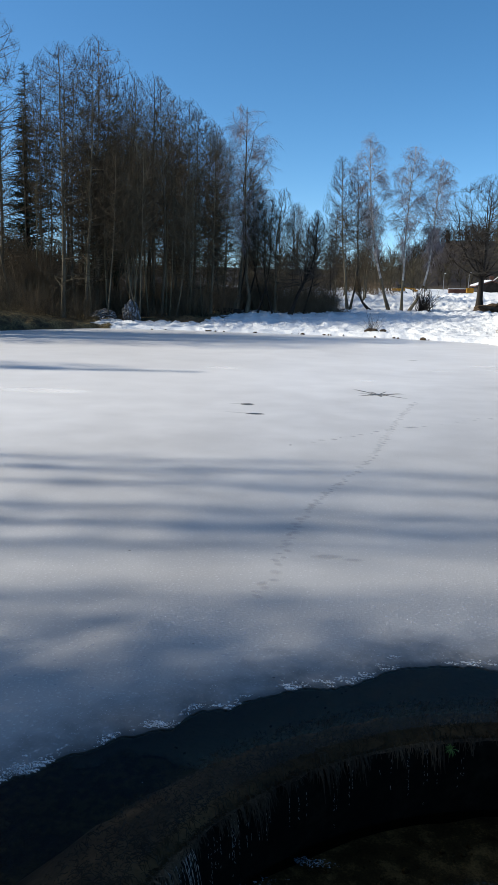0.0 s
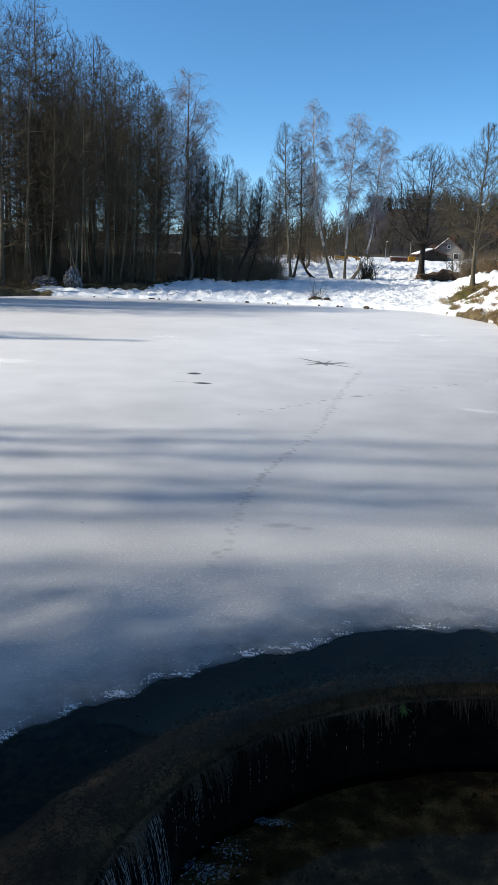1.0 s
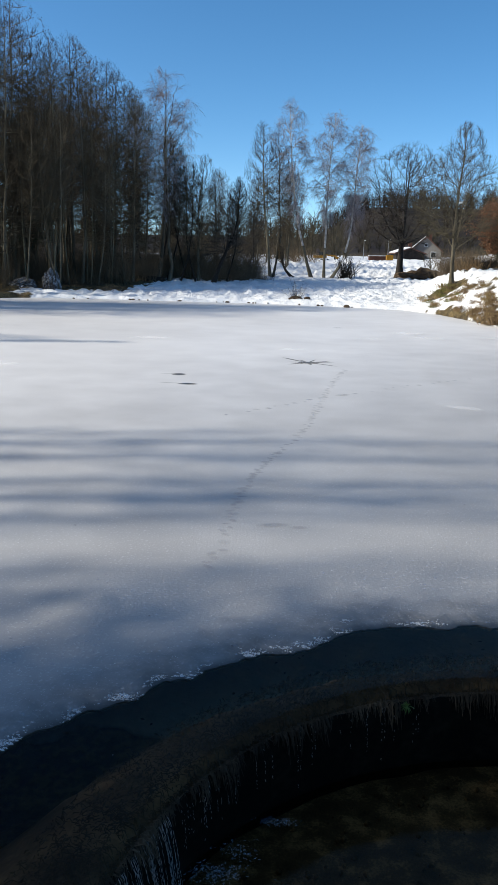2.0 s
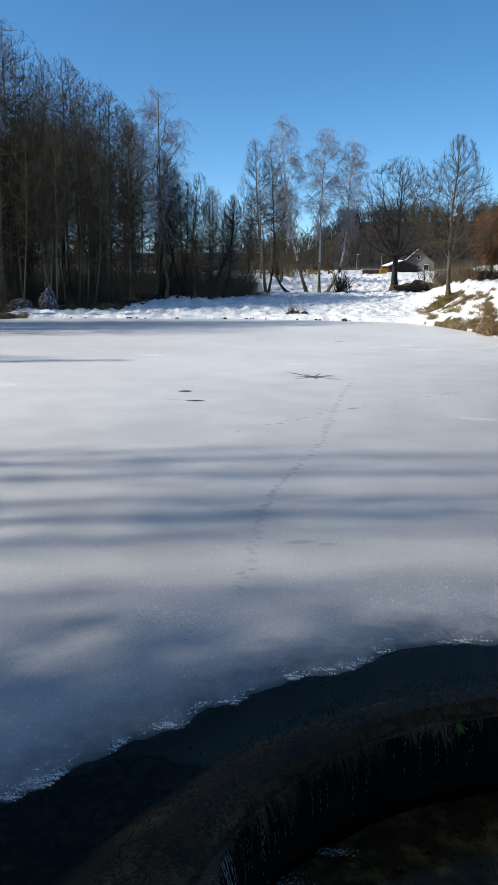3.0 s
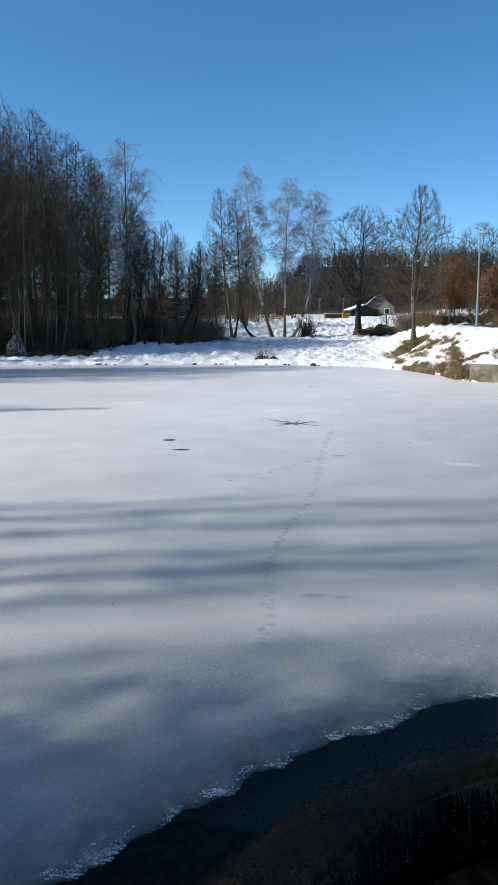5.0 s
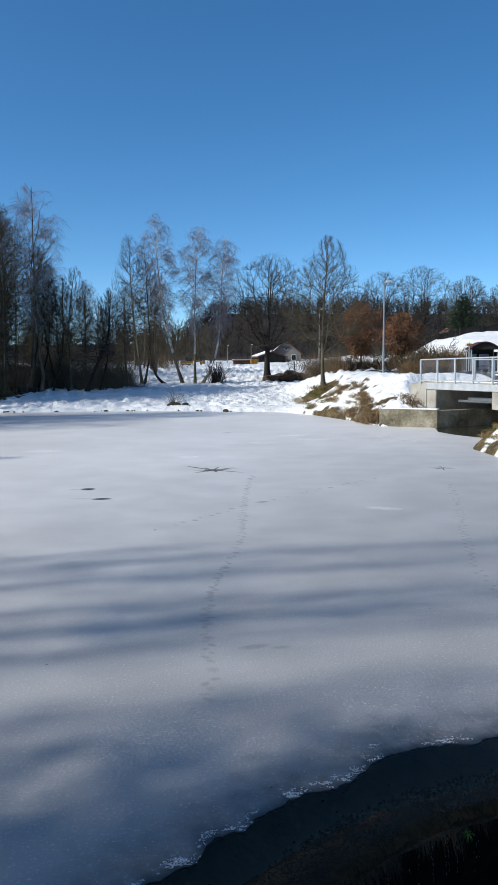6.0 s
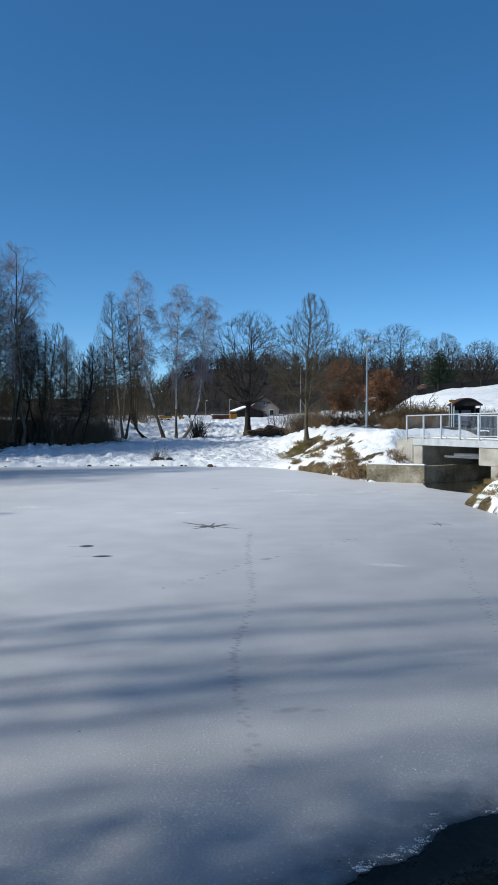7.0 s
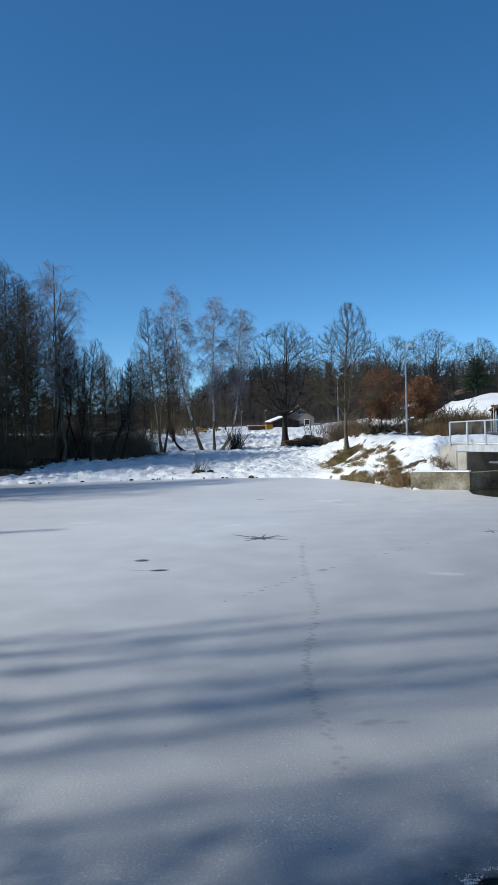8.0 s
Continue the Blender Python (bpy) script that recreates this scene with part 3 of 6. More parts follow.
def tree(name, label, ctrl, r0, species, bark, twigs, seed, m, group="", twig_r=0.008, thick=1.0, extra=(), category="bare tree", wide=0.0):
    """A bare tree: trunk with limbs, and a crown of branches and twigs. ctrl: the trunk's line from its base. wide: the crown's radius."""
    rng = np.random.default_rng(seed)
    k = SPECIES[species]
    ob = thing(name, m, label, category, group)
    stems = [spine(rng, ctrl, r0, 0.015)] + [spine(rng, c, r, 0.015, wob=0.1) for c, r in extra]
    high = max(c[2] for c in ctrl)
    tall = max([high] + [c[-1][2] for c, _ in extra])
    lim = crown_limits([*ctrl[:-1], (*ctrl[-1][:2], tall)], k["crown"], wide or k["wide"] * tall)
    n, span, ang, ln, up, fall = k["limbs"]
    P, R = np.concatenate([s[0] for s in stems]), np.concatenate([s[1] for s in stems])
    limbs = grow(rng, (P, R), int(n * (1 + 0.12 * min(6, len(extra)))), span, ang, (ln[0] * high, ln[1] * high), (max(0.018, r0 * 0.2), 0.008), 6, up, 0.08, fall, lim, 0.6)
    count, far = k["branch"]
    br = branches_to(rng, limbs, crown_spots(rng, lim, int(count * min(1.0, thick))), 0.9, far, (1.9 * twig_r, 0.8 * twig_r), 4, sag=0.12 if species == "birch" else 0.0, rise=k.get("rise", 1.0))
    count, far = k["twig"]
    if species == "birch":                      # long thin twigs that hang
        tw = grow(rng, br, int(count * thick), (0.2, 1.0), (20, 60), (0.4, 1.0), (twig_r, twig_r * 0.5), 3, -0.5, 0.08, 0.2)
    else:
        tw = branches_to(rng, br, crown_spots(rng, lim, int(count * thick)), 0.3, far, (twig_r, twig_r * 0.5), 3, rise=k.get("rise", 1.0))
    tv, tf = tubes(stems, 8)
    lv, lf = tubes([limbs], 4)
    if species == "birch":                      # furrowed dark bark round the foot of old birches
        for P, R in stems:
            n = max(3, int(np.searchsorted(P[0, :, 2], 0.13 * high)) + 1)
            part("bark_foot", tube_mesh("bark_foot", [(P[:, :n], R[:, :n] * np.linspace(1.06, 1.01, n) + 0.004)], BARK, 8, True), BARK, ob, "dark furrowed bark at the foot")
    part("trunk", mesh_of("trunk", np.concatenate([tv, lv]).tolist(), np.concatenate([tf, lf + len(tv)]).tolist(), bark, True), bark, ob)
    part("crown", tube_mesh("crown", [br, tw], twigs, 3) if species == "birch" else twiggy_mesh("crown", [br], tw, twigs), twigs, ob)
    if k.get("seed_cones"):                     # last year's cones at the twigs' ends
        end = tw[0][rng.choice(len(tw[0]), int(k["seed_cones"] * min(1.0, thick)), replace=False), -1]
        tagged(part("cone_spray", nuggets("cone_spray", rng, end, 0.021, CONE), CONE, ob, "small dark cones at the twigs' ends"), kind="stuff")
    return ob


def dome(seed, n, fork, high, wide, r):
    """Main stems that spread from a fork to a round crown."""
    rng = np.random.default_rng(seed)
    out = []
    for k in range(n):
        az, th = 2.4 * k + rng.uniform(-0.4, 0.4), radians(14 + 82 * (k + 0.5) / n)
        x, y = wide * math.sin(th) * math.cos(az), wide * math.sin(th) * math.sin(az)
        z = fork + (high - fork) * (0.36 + 0.6 * math.cos(th)) * rng.uniform(0.92, 1.05)
        sway = rng.normal(size=(2, 3)) * 0.1 * wide
        out.append(([(0, 0, fork * rng.uniform(0.85, 1.0)), (x * 0.3 + sway[0, 0] * 0.5, y * 0.3 + sway[0, 1] * 0.5, fork + (z - fork) * 0.2), (x * 0.6 + sway[0, 0], y * 0.6 + sway[0, 1], fork + (z - fork) * 0.42 + sway[0, 2]),
                     (x * 0.8 + sway[1, 0], y * 0.8 + sway[1, 1], fork + (z - fork) * 0.72 + sway[1, 2]), (x, y, z)], r * rng.uniform(0.7, 1.1)))
    return out


def conifer(name, label, high, wide, seed, m, dense=1.0):
    rng = np.random.default_rng(seed)
    ob = thing(name, m, label, "spruce")
    trunk = spine(rng, [(0, 0, 0), (0, 0, high)], 0.2, 0.02)
    part("trunk", tube_mesh("trunk", [trunk], BARK_DARK, 8, True), BARK_DARK, ob)
    br = grow(rng, trunk, int(90 + 17 * high), (0.12, 0.99), (62, 102), (wide * 0.7, wide), (0.04, 0.01), 4, -0.04, 0.08, 0.86)
    tw = grow(rng, br, int((1200 + 260 * high) * dense), (0.1, 1.0), (30, 80), (0.3, 0.6), (0.06, 0.014), 3, -0.12, 0.1, 0.3)
    part("needles", twiggy_mesh("needles", [br], tw, NEEDLE), NEEDLE, ob)
    return ob


def shrub(name, label, high, wide, stems, twigs, seed, m, group="", lean=0.25, r=0.014, category="shrub"):
    """Many thin stems out of one stool."""
    rng = np.random.default_rng(seed)
    ob = thing(name, m, label, category, group)
    base = rng.normal(size=(stems, 3)) * np.array([wide * 0.35, wide * 0.35, 0])
    d = unit(np.concatenate([rng.normal(size=(stems, 2)) * lean, np.ones((stems, 1))], 1))
    pts = [base - np.array([0, 0, 0.1])]
    L = rng.uniform(0.5, 1.0, (stems, 1)) * high
    for _ in range(4):
        d = unit(d + rng.normal(size=(stems, 3)) * 0.15)
        pts.append(pts[-1] + d * L / 4)
    st = np.stack(pts, 1), np.linspace(r * 1.6, r * 0.5, 5)[None].repeat(stems, 0)
    tw = grow(rng, st, stems * 12, (0.1, 1.0), (20, 70), (0.15 * high, 0.4 * high), (r * 0.7, r * 0.35), 3, 0.05, 0.15)
    tagged(part("crown", twiggy_mesh("crown", [st], tw, twigs), twigs, ob), kind="stuff")
    return ob


def leaves_mesh(name, rng, spots, size, mat):
    n = len(spots)
    u = unit(rng.normal(size=(n, 3)))
    v = unit(np.cross(u, rng.normal(size=(n, 3))))
    s = size * rng.uniform(0.6, 1.3, (n, 1))
    quad = np.stack([spots - u * s, spots + v * s * 0.5, spots + u * s, spots - v * s * 0.5], 1).reshape(-1, 3)
    return mesh_of(name, quad.tolist(), np.arange(4 * n).reshape(-1, 4).tolist(), mat)


# ---- the ground ----
POND = [(9.6, 26.4), (9.75, 29.9), (11.2, 31.5), (13.2, 34.5), (14.8, 38.5), (16.0, 41.5), (13.5, 41.8), (11.6, 39.2), (9.0, 40.1), (8.5, 42.5), (8.0, 45.2), (7.1, 48.6),
        (5.6, 51.5), (3.6, 52.3), (0.8, 53.4), (-3, 54.3), (-9, 54.4), (-14.5, 54.5), (-19.0, 53.6), (-21.5, 50.5), (-24, 46), (-27, 38),
        (-23, 26), (-14, 16), (-9.5, 9), (-6.6, 3.5), (-6, -6), (7, -6), (7, 5), (8.5, 13), (9.4, 21)]
POND_NP = np.array(POND)


def pond_distance(x, y):
    """Distance to the shore line, negative on the pond."""
    p = np.stack([np.asarray(x, float), np.asarray(y, float)], -1)
    a, b = POND_NP, np.roll(POND_NP, -1, 0)
    best, inside = np.full(p.shape[:-1], 1e9), np.zeros(p.shape[:-1], bool)
    for (ax, ay), (bx, by) in zip(a, b):
        ab = np.array([bx - ax, by - ay])
        t = np.clip(((p - (ax, ay)) @ ab) / (ab @ ab), 0, 1)
        best = np.minimum(best, np.hypot(p[..., 0] - ax - t * ab[0], p[..., 1] - ay - t * ab[1]))
        hit = ((ay > p[..., 1]) != (by > p[..., 1])) & (p[..., 0] < (bx - ax) * (p[..., 1] - ay) / (by - ay + 1e-12) + ax)
        inside ^= hit
    return np.where(inside, -best, best)


def ease(a, b, x):
    t = np.clip((np.asarray(x, float) - a) / (b - a), 0, 1)
    return t * t * (3 - 2 * t)


def waves(x, y, size, seed):
    """Cheap smooth unevenness between -1 and 1."""
    rng = np.random.default_rng(seed)
    out = 0
    for _ in range(7):
        k, ph = rng.normal(size=2) / size, rng.uniform(0, 6.3)
        out = out + np.sin(k[0] * x * 4 + k[1] * y * 4 + ph)
    return out / 4


def ground_z(x, y):
    x, y = np.asarray(x, float), np.asarray(y, float)
    d = pond_distance(x, y)
    z = np.interp(y, [-60, 0, 20, 40, 54, 66, 77, 85, 100, 130, 150, 700], [1.6, 1.5, 1.2, 0.5, 0.3, 0.8, 1.02, 1.35, 2.45, 2.9, 3.4, 8.0])
    z = z + ease(140, 215, y) * (3.2 + 7.6 * ease(-3, 14, x))
    z = z + ease(-18, -34, x) * 2.2 * ease(30, 50, y) * (1 - ease(90, 130, y))
    right = ease(6.3, 11.5, x) * ease(20, 34, y) * (1 - ease(60, 76, y))
    z = z + (2.38 - z) * right
    z = z + np.interp(x, [15.5, 18, 20, 22, 25, 29, 34, 60], [0, 0.4, 1.3, 2.5, 3.95, 4.6, 5.0, 6.5]) * ease(52, 76, y) * (1 - 0.72 * ease(82, 96, y) - 0.28 * ease(115, 150, y))
    z = z + 0.05 * waves(x, y, 3.0, 3) + 0.045 * waves(x, y, 0.8, 4) + 0.085 * waves(x, y, 0.42, 9) * ease(53, 55, y) * (1 - ease(98, 108, y))
    steep = 0.13 + 0.5 * ease(5.0, 8.0, x) + 0.5 * ease(-16, -22, x) + 0.3 * ease(20, 5, y)
    lump = 0.10 * (1 + waves(x, y, 1.1, 5)) * ease(0, 0.3, d)
    shore = np.minimum(z, 0.03 + lump + steep * np.maximum(d, 0))
    bed = np.where((y < 6.4) & (np.abs(x - 0.5) < 6.4), -1.05, np.maximum(-0.9, -0.12 + 0.7 * d))
    return np.where(d > 0, shore, bed)


def bare_at(x, y):
    """How far turf shows through the snow, about -0.6 to 1."""
    d = pond_distance(x, y)
    b = -0.25 + 0 * x
    b = b + 0.13 * np.sin(2.3 * (x - 8) + 1.1 * (y - 45)) * ease(6.8, 7.6, x) * (1 - ease(10, 11, x)) * ease(40, 42, y) * (1 - ease(52, 54, y))
    b = b + 0.45 * ease(7.2, 7.8, x) * (1 - ease(9.3, 10, x)) * ease(52, 53.5, y) * (1 - ease(56, 57, y))
    b = b + 0.56 * ease(6.0, 7.6, x) * (1 - ease(10.2, 11.6, x)) * ease(40, 43, y) * (1 - ease(56, 58.5, y))
    b = b + 0.52 * ease(9.0, 10.0, x) * (1 - ease(12, 14, x)) * ease(24, 27, y) * (1 - ease(31, 34, y))
    b = b + (0.55 * ease(-15, -20, x) + 0.6 * ease(-18.5, -20.5, x)) * (1 - ease(80, 90, y)) + 0.25 * ease(60, 66, y) * ease(-6, -10, x)
    b = b + 0.7 * ease(-11, -13, x) * ease(55.5, 58, y) * (1 - ease(95, 105, y))
    b = b + 2.0 * ((y < 6.6) & (np.abs(x - 0.5) < 6.4)) + 0.45 * ease(-12, -15, x) * ease(55, 58, y)
    b = b + 1.6 * ease(125, 150, y) + 0.45 * ease(0.7, 0.0, d) * ease(-0.3, 0.0, d)
    b = b + 0.55 * ease(8.6, 9.4, x) * (1 - ease(11.5, 13, x)) * ease(79, 81, y) * (1 - ease(83, 86, y))
    b = b + 0.45 * ease(9.5, 11, x) * ease(58, 60, y) * (1 - ease(68, 74, y)) * (1 - ease(19, 22, x))
    return b


def axis(*stops):
    """Grid lines: (to, step) pairs from the first value on."""
    out = [stops[0]]
    for to, step in stops[1:]:
        n = max(1, round((to - out[-1]) / step))
        out += list(np.linspace(out[-1], to, n + 1)[1:])
    return np.array(out)


gx = axis(-1500, (-300, 150), (-80, 22), (-36, 3), (-26, 0.8), (-20, 0.4), (12, 0.24), (20, 0.4), (40, 1.0), (90, 4), (300, 20), (1500, 150))
gy = axis(-900, (-100, 100), (-10, 10), (20, 1.2), (36, 0.6), (53, 0.35), (80, 0.24), (106, 0.4), (140, 2.5), (300, 10), (1700, 140))
X, Y = np.meshgrid(gx, gy)
Z = ground_z(X, Y)
rough = np.random.default_rng(77).normal(size=Z.shape) * 0.15          # trampled, crusted snow
rough[1:-1, 1:-1] = 0.5 * rough[1:-1, 1:-1] + 0.125 * (rough[:-2, 1:-1] + rough[2:, 1:-1] + rough[1:-1, :-2] + rough[1:-1, 2:])
Z = Z + rough * ease(54.5, 55.5, Y) * (1 + 0.5 * ease(76, 82, Y)) * (1 - ease(100, 108, Y)) * ease(-26, -22, X) * (1 - ease(14, 22, X)) + 0.5 * rough * (pond_distance(X, Y) > 0.3) * ease(24, 28, Y) * (1 - ease(54, 55, Y)) * ease(6, 8, X) * (1 - ease(18, 22, X))
nx, ny = len(gx), len(gy)
i, j = np.meshgrid(np.arange(nx - 1), np.arange(ny - 1))
q = j * nx + i
gm = mesh_of("ground", np.stack([X, Y, Z], -1).reshape(-1, 3).tolist(), np.stack([q, q + 1, q + nx + 1, q + nx], -1).reshape(-1, 4).tolist(), GROUND, True)
gm.attributes.new("bare", "FLOAT", "POINT").data.foreach_set("value", bare_at(X, Y).ravel())
gm.attributes.new("wood_floor", "FLOAT", "POINT").data.foreach_set("value", np.clip(ease(136, 148, Y) + 0.9 * ease(-14, -17, X) * ease(58, 61, Y) * (1 - ease(100, 120, Y)), 0, 1).ravel())
ground = tagged(new("ground", gm), "snow-covered park meadow and banks with turf showing through", "ground", kind="structure")


def on_ground(x, y, dz=0.0):
    return float(ground_z(x, y)) + dz


# ---- water, ice and the round weir ----
wm = bmesh.new()
WEIR, LIP = Vector((1.9, 3.1, 0)), 2.87


def arc(r, z, a0, a1, n):
    return [(WEIR.x + r * math.cos(t), WEIR.y + r * math.sin(t), z) for t in np.linspace(radians(a0), radians(a1), n)]


rim = arc(LIP + 0.07, -0.022, 20, 235, 90)
ring_in = [wm.verts.new(p) for p in rim]
over = [wm.verts.new(p) for p in arc(LIP - 0.012, -0.1, 20, 235, 90)]     # the water bends over the lip
ring_out = [wm.verts.new((WEIR.x + (p[0] - WEIR.x) * 22, WEIR.y + (p[1] - WEIR.y) * 22, -0.022)) for p in rim]
for k in range(len(rim) - 1):
    wm.faces.new((ring_in[k], ring_out[k], ring_out[k + 1], ring_in[k + 1]))
    wm.faces.new((over[k], ring_in[k], ring_in[k + 1], over[k + 1]))
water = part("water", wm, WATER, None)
tagged(water, "still dark open water of the pond along the weir", "water", kind="structure")
water.visible_shadow = False

ICE_EDGE = [(-7.5, 2.6), (-5.2, 3.1), (-3.6, 3.7), (-2.6, 4.15), (-2.0, 4.47), (-1.74, 4.85), (-1.53, 5.04), (-1.33, 5.2), (-1.13, 5.38), (-0.98, 5.64), (-0.63, 5.85), (-0.36, 6.13),
            (-0.14, 6.19), (0.22, 6.37), (0.44, 6.66), (0.78, 6.84), (1.01, 6.86), (1.34, 6.84), (1.6, 6.98), (2.2, 7.0), (3.2, 7.2), (4.6, 7.5), (7.2, 8.0)]
edge = np.array(ICE_EDGE)
cum = np.r_[0, np.cumsum(np.linalg.norm(np.diff(edge, axis=0), axis=1))]
s = np.arange(0, cum[-1], 0.035)
rng = np.random.default_rng(8)
ex, ey = np.interp(s, cum, edge[:, 0]), np.interp(s, cum, edge[:, 1])
ey = ey + 0.03 * np.sin(s * 9) * np.sin(s * 3.3 + 1) + np.convolve(rng.normal(size=len(s)) * 0.03, np.ones(3) / 3, "same")
ROWS = [0.0, 0.05, 0.12, 0.22, 0.35, 0.5, 0.7, 0.95, 1.3, 1.8]
iv, thin = [], []
for w in ROWS:
    iv += [(x - 0.35 * w, y + 0.94 * w, -0.021 + 0.021 * ease(0, 0.3, w)) for x, y in zip(ex, ey)]
    thin += [float(max(1 - ease(-0.1, 0.34, w), 0.6 * (1 - ease(0.0, 1.5, w))))] * len(s)
n = len(s)
faces = [(r * n + k, r * n + k + 1, (r + 1) * n + k + 1, (r + 1) * n + k) for r in range(len(ROWS) - 1) for k in range(n - 1)]
low = len(iv)                                   # the broken rim of the sheet, 5 cm thick
iv += [(x, y, -0.04) for x, y in zip(ex, ey)]
thin += [0.9] * n
faces += [(low + k, low + k + 1, k + 1, k) for k in range(n - 1)]
far = len(iv)
iv += [(x * 7, 20 + 48.0 * math.cos(radians((k / (n - 1) - 0.5) * 90)), 0.0) for k, x in enumerate(ex)]
thin += [0.0] * n
last = (len(ROWS) - 1) * n
faces += [(last + k, last + k + 1, far + k + 1, far + k) for k in range(n - 1)]
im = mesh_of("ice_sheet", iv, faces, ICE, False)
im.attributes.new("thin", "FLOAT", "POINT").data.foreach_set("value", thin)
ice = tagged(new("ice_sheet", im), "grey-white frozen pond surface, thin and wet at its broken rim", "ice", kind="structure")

# weir: a curved concrete crest with a vertical drop inside
prof = [(4.4, -1.1), (3.75, -0.45), (3.5, -0.26), (3.3, -0.15), (3.1, -0.085), (2.93, -0.085), (2.87, -0.13), (2.85, -0.24), (2.88, -0.5), (2.9, -1.0)]
STEP = 100
wv = [p for r, z in prof for p in arc(r, z, 18, 238, STEP)]
wv = [(x + 0.012 * math.sin(x * 31 + y * 17), y + 0.012 * math.sin(y * 29 - x * 13), z + 0.012 * math.sin(x * 23 + y * 19)) for x, y, z in wv]
wf = [(r * STEP + k, (r + 1) * STEP + k, (r + 1) * STEP + k + 1, r * STEP + k + 1) for r in range(len(prof) - 1) for k in range(STEP - 1)]
weir = thing("weir", pose(0, 0, 0), "curved concrete overflow weir overgrown with brown algae", "weir", kind="structure")
cut = 6 * (STEP - 1)
part("crest", mesh_of("crest", wv, wf[:cut], SEDIMENT, True), SEDIMENT, weir)
part("drop_face", mesh_of("drop_face", wv, wf[cut:], DROP_SHADE, True), DROP_SHADE, weir, "wet face of the drop, its shade coloured black")
rng = np.random.default_rng(21)
nb = 15000                                      # algae matted on the crest and hanging over the lip
ang = np.radians(rng.uniform(22, 236, nb))
r0 = LIP + 0.5 * rng.uniform(0.0, 1.0, nb) ** 1.7
base = np.stack([WEIR.x + r0 * np.cos(ang), WEIR.y + r0 * np.sin(ang), -0.06 - 0.05 * (r0 < LIP + 0.08)], 1)
inward = np.stack([-np.cos(ang), -np.sin(ang), 0 * ang], 1)
L = (np.where(r0 < LIP + 0.1, rng.uniform(0.05, 0.13, nb), rng.uniform(0.025, 0.075, nb)) * (0.8 + 0.35 * np.sin(ang * 23) + 0.3 * np.sin(ang * 61)))[:, None]
hang = (r0 < LIP + 0.1)[:, None]
p1 = base + inward * L * 0.4 + np.where(hang, 0.01, 0.4 * L) * np.array([0, 0, 1.0]) + rng.normal(size=(nb, 3)) * 0.012
p2 = p1 + inward * L * 0.3 + np.where(hang, -1.3 * L, -0.2 * L) * np.array([0, 0, 1.0]) * rng.uniform(0.3, 1.1, (nb, 1)) + rng.normal(size=(nb, 3)) * 0.012
tagged(part("algae", tube_mesh("algae", [(np.stack([base, p1, p2], 1), np.array([[0.0032, 0.0034, 0.0014]]).repeat(nb, 0))], ALGAE, 3), ALGAE, weir, "brown strands of algae hanging over the lip"), kind="stuff")

dashes, thick = [], []                          # falling water, broken into drops and threads, most where the flow is strongest
jets = [(rng.uniform(156, 169), 1.0) for _ in range(46)] + [(rng.choice([151.5, 148, 145, 141, 136, 128, 122, 118, 113, 109]) + rng.normal() * 0.8, 0.0) for _ in range(40)]
for deg, strong in jets:
    t, reach = radians(deg), (0.2 if strong else 0.08) * rng.uniform(0.7, 1.1)
    h = 0.02 if strong else rng.uniform(0.02, 0.15)
    while h < (0.56 if strong else rng.uniform(0.2, 0.56)):
        run = rng.uniform(0.015, 0.07) if strong else rng.uniform(0.004, 0.022)
        row = [(WEIR.x + (LIP - 0.02 - reach * math.sqrt(q)) * math.cos(t), WEIR.y + (LIP - 0.02 - reach * math.sqrt(q)) * math.sin(t), -0.1 - q) for q in (h, h + run / 2, h + run)]
        dashes.append(row)
        thick.append([0.0005, rng.uniform(0.001, 0.0028) if strong else rng.uniform(0.001, 0.0022), 0.0006])
        h += run * rng.uniform(0.9, 1.25) if strong else run + rng.exponential(0.035)
tagged(part("falling_water", tube_mesh("falling_water", [(np.array(dashes) + rng.normal(size=(len(dashes), 3, 3)) * 0.002, np.array(thick))], STREAM, 4), STREAM, weir, "thin white threads of falling water"), kind="stuff")

bm = bmesh.new()                                # shallow pool at the weir's foot
bmesh.ops.create_circle(bm, cap_ends=True, radius=2.87, segments=64, matrix=Matrix.Translation(WEIR + Vector((0, 0, -0.7))))
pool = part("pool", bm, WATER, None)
tagged(pool, "shallow dark water at the foot of the weir", "water", kind="structure")
pool.visible_shadow = False
rng = np.random.default_rng(5)
bm = bmesh.new()                                # stony bed under it
for _ in range(2600):
    t, r = rng.uniform(0, 6.28), 2.75 * math.sqrt(rng.uniform(0, 1))
    q, x = 0.005 + 0.03 * rng.uniform() ** 3, WEIR.x + r * math.cos(t)
    bmesh.ops.create_icosphere(bm, subdivisions=1, radius=q, matrix=pose(WEIR.x + r * math.cos(t), WEIR.y + r * math.sin(t), -0.78 + max(0.0, 0.018 * (x - 0.3)), *rng.uniform(0, 360, 3)) @ Matrix.Diagonal((1, rng.uniform(0.6, 1), 0.55, 1)))
bed = part("stony_bed", bm, GRAVEL, None)
tagged(bed, "dark stones on the bed below the weir", "stones", kind="stuff")
bv = [(WEIR.x, WEIR.y, -0.76)]
for r in np.linspace(0.12, 2.88, 24):
    for t in np.linspace(0, 6.283, 72, endpoint=False):
        x, y = WEIR.x + r * math.cos(t), WEIR.y + r * math.sin(t)
        bv.append((x, y, -0.79 + max(0.0, 0.018 * (x - 0.3)) + 0.02 * float(waves(x, y, 0.35, 6)) + rng.normal() * 0.006))
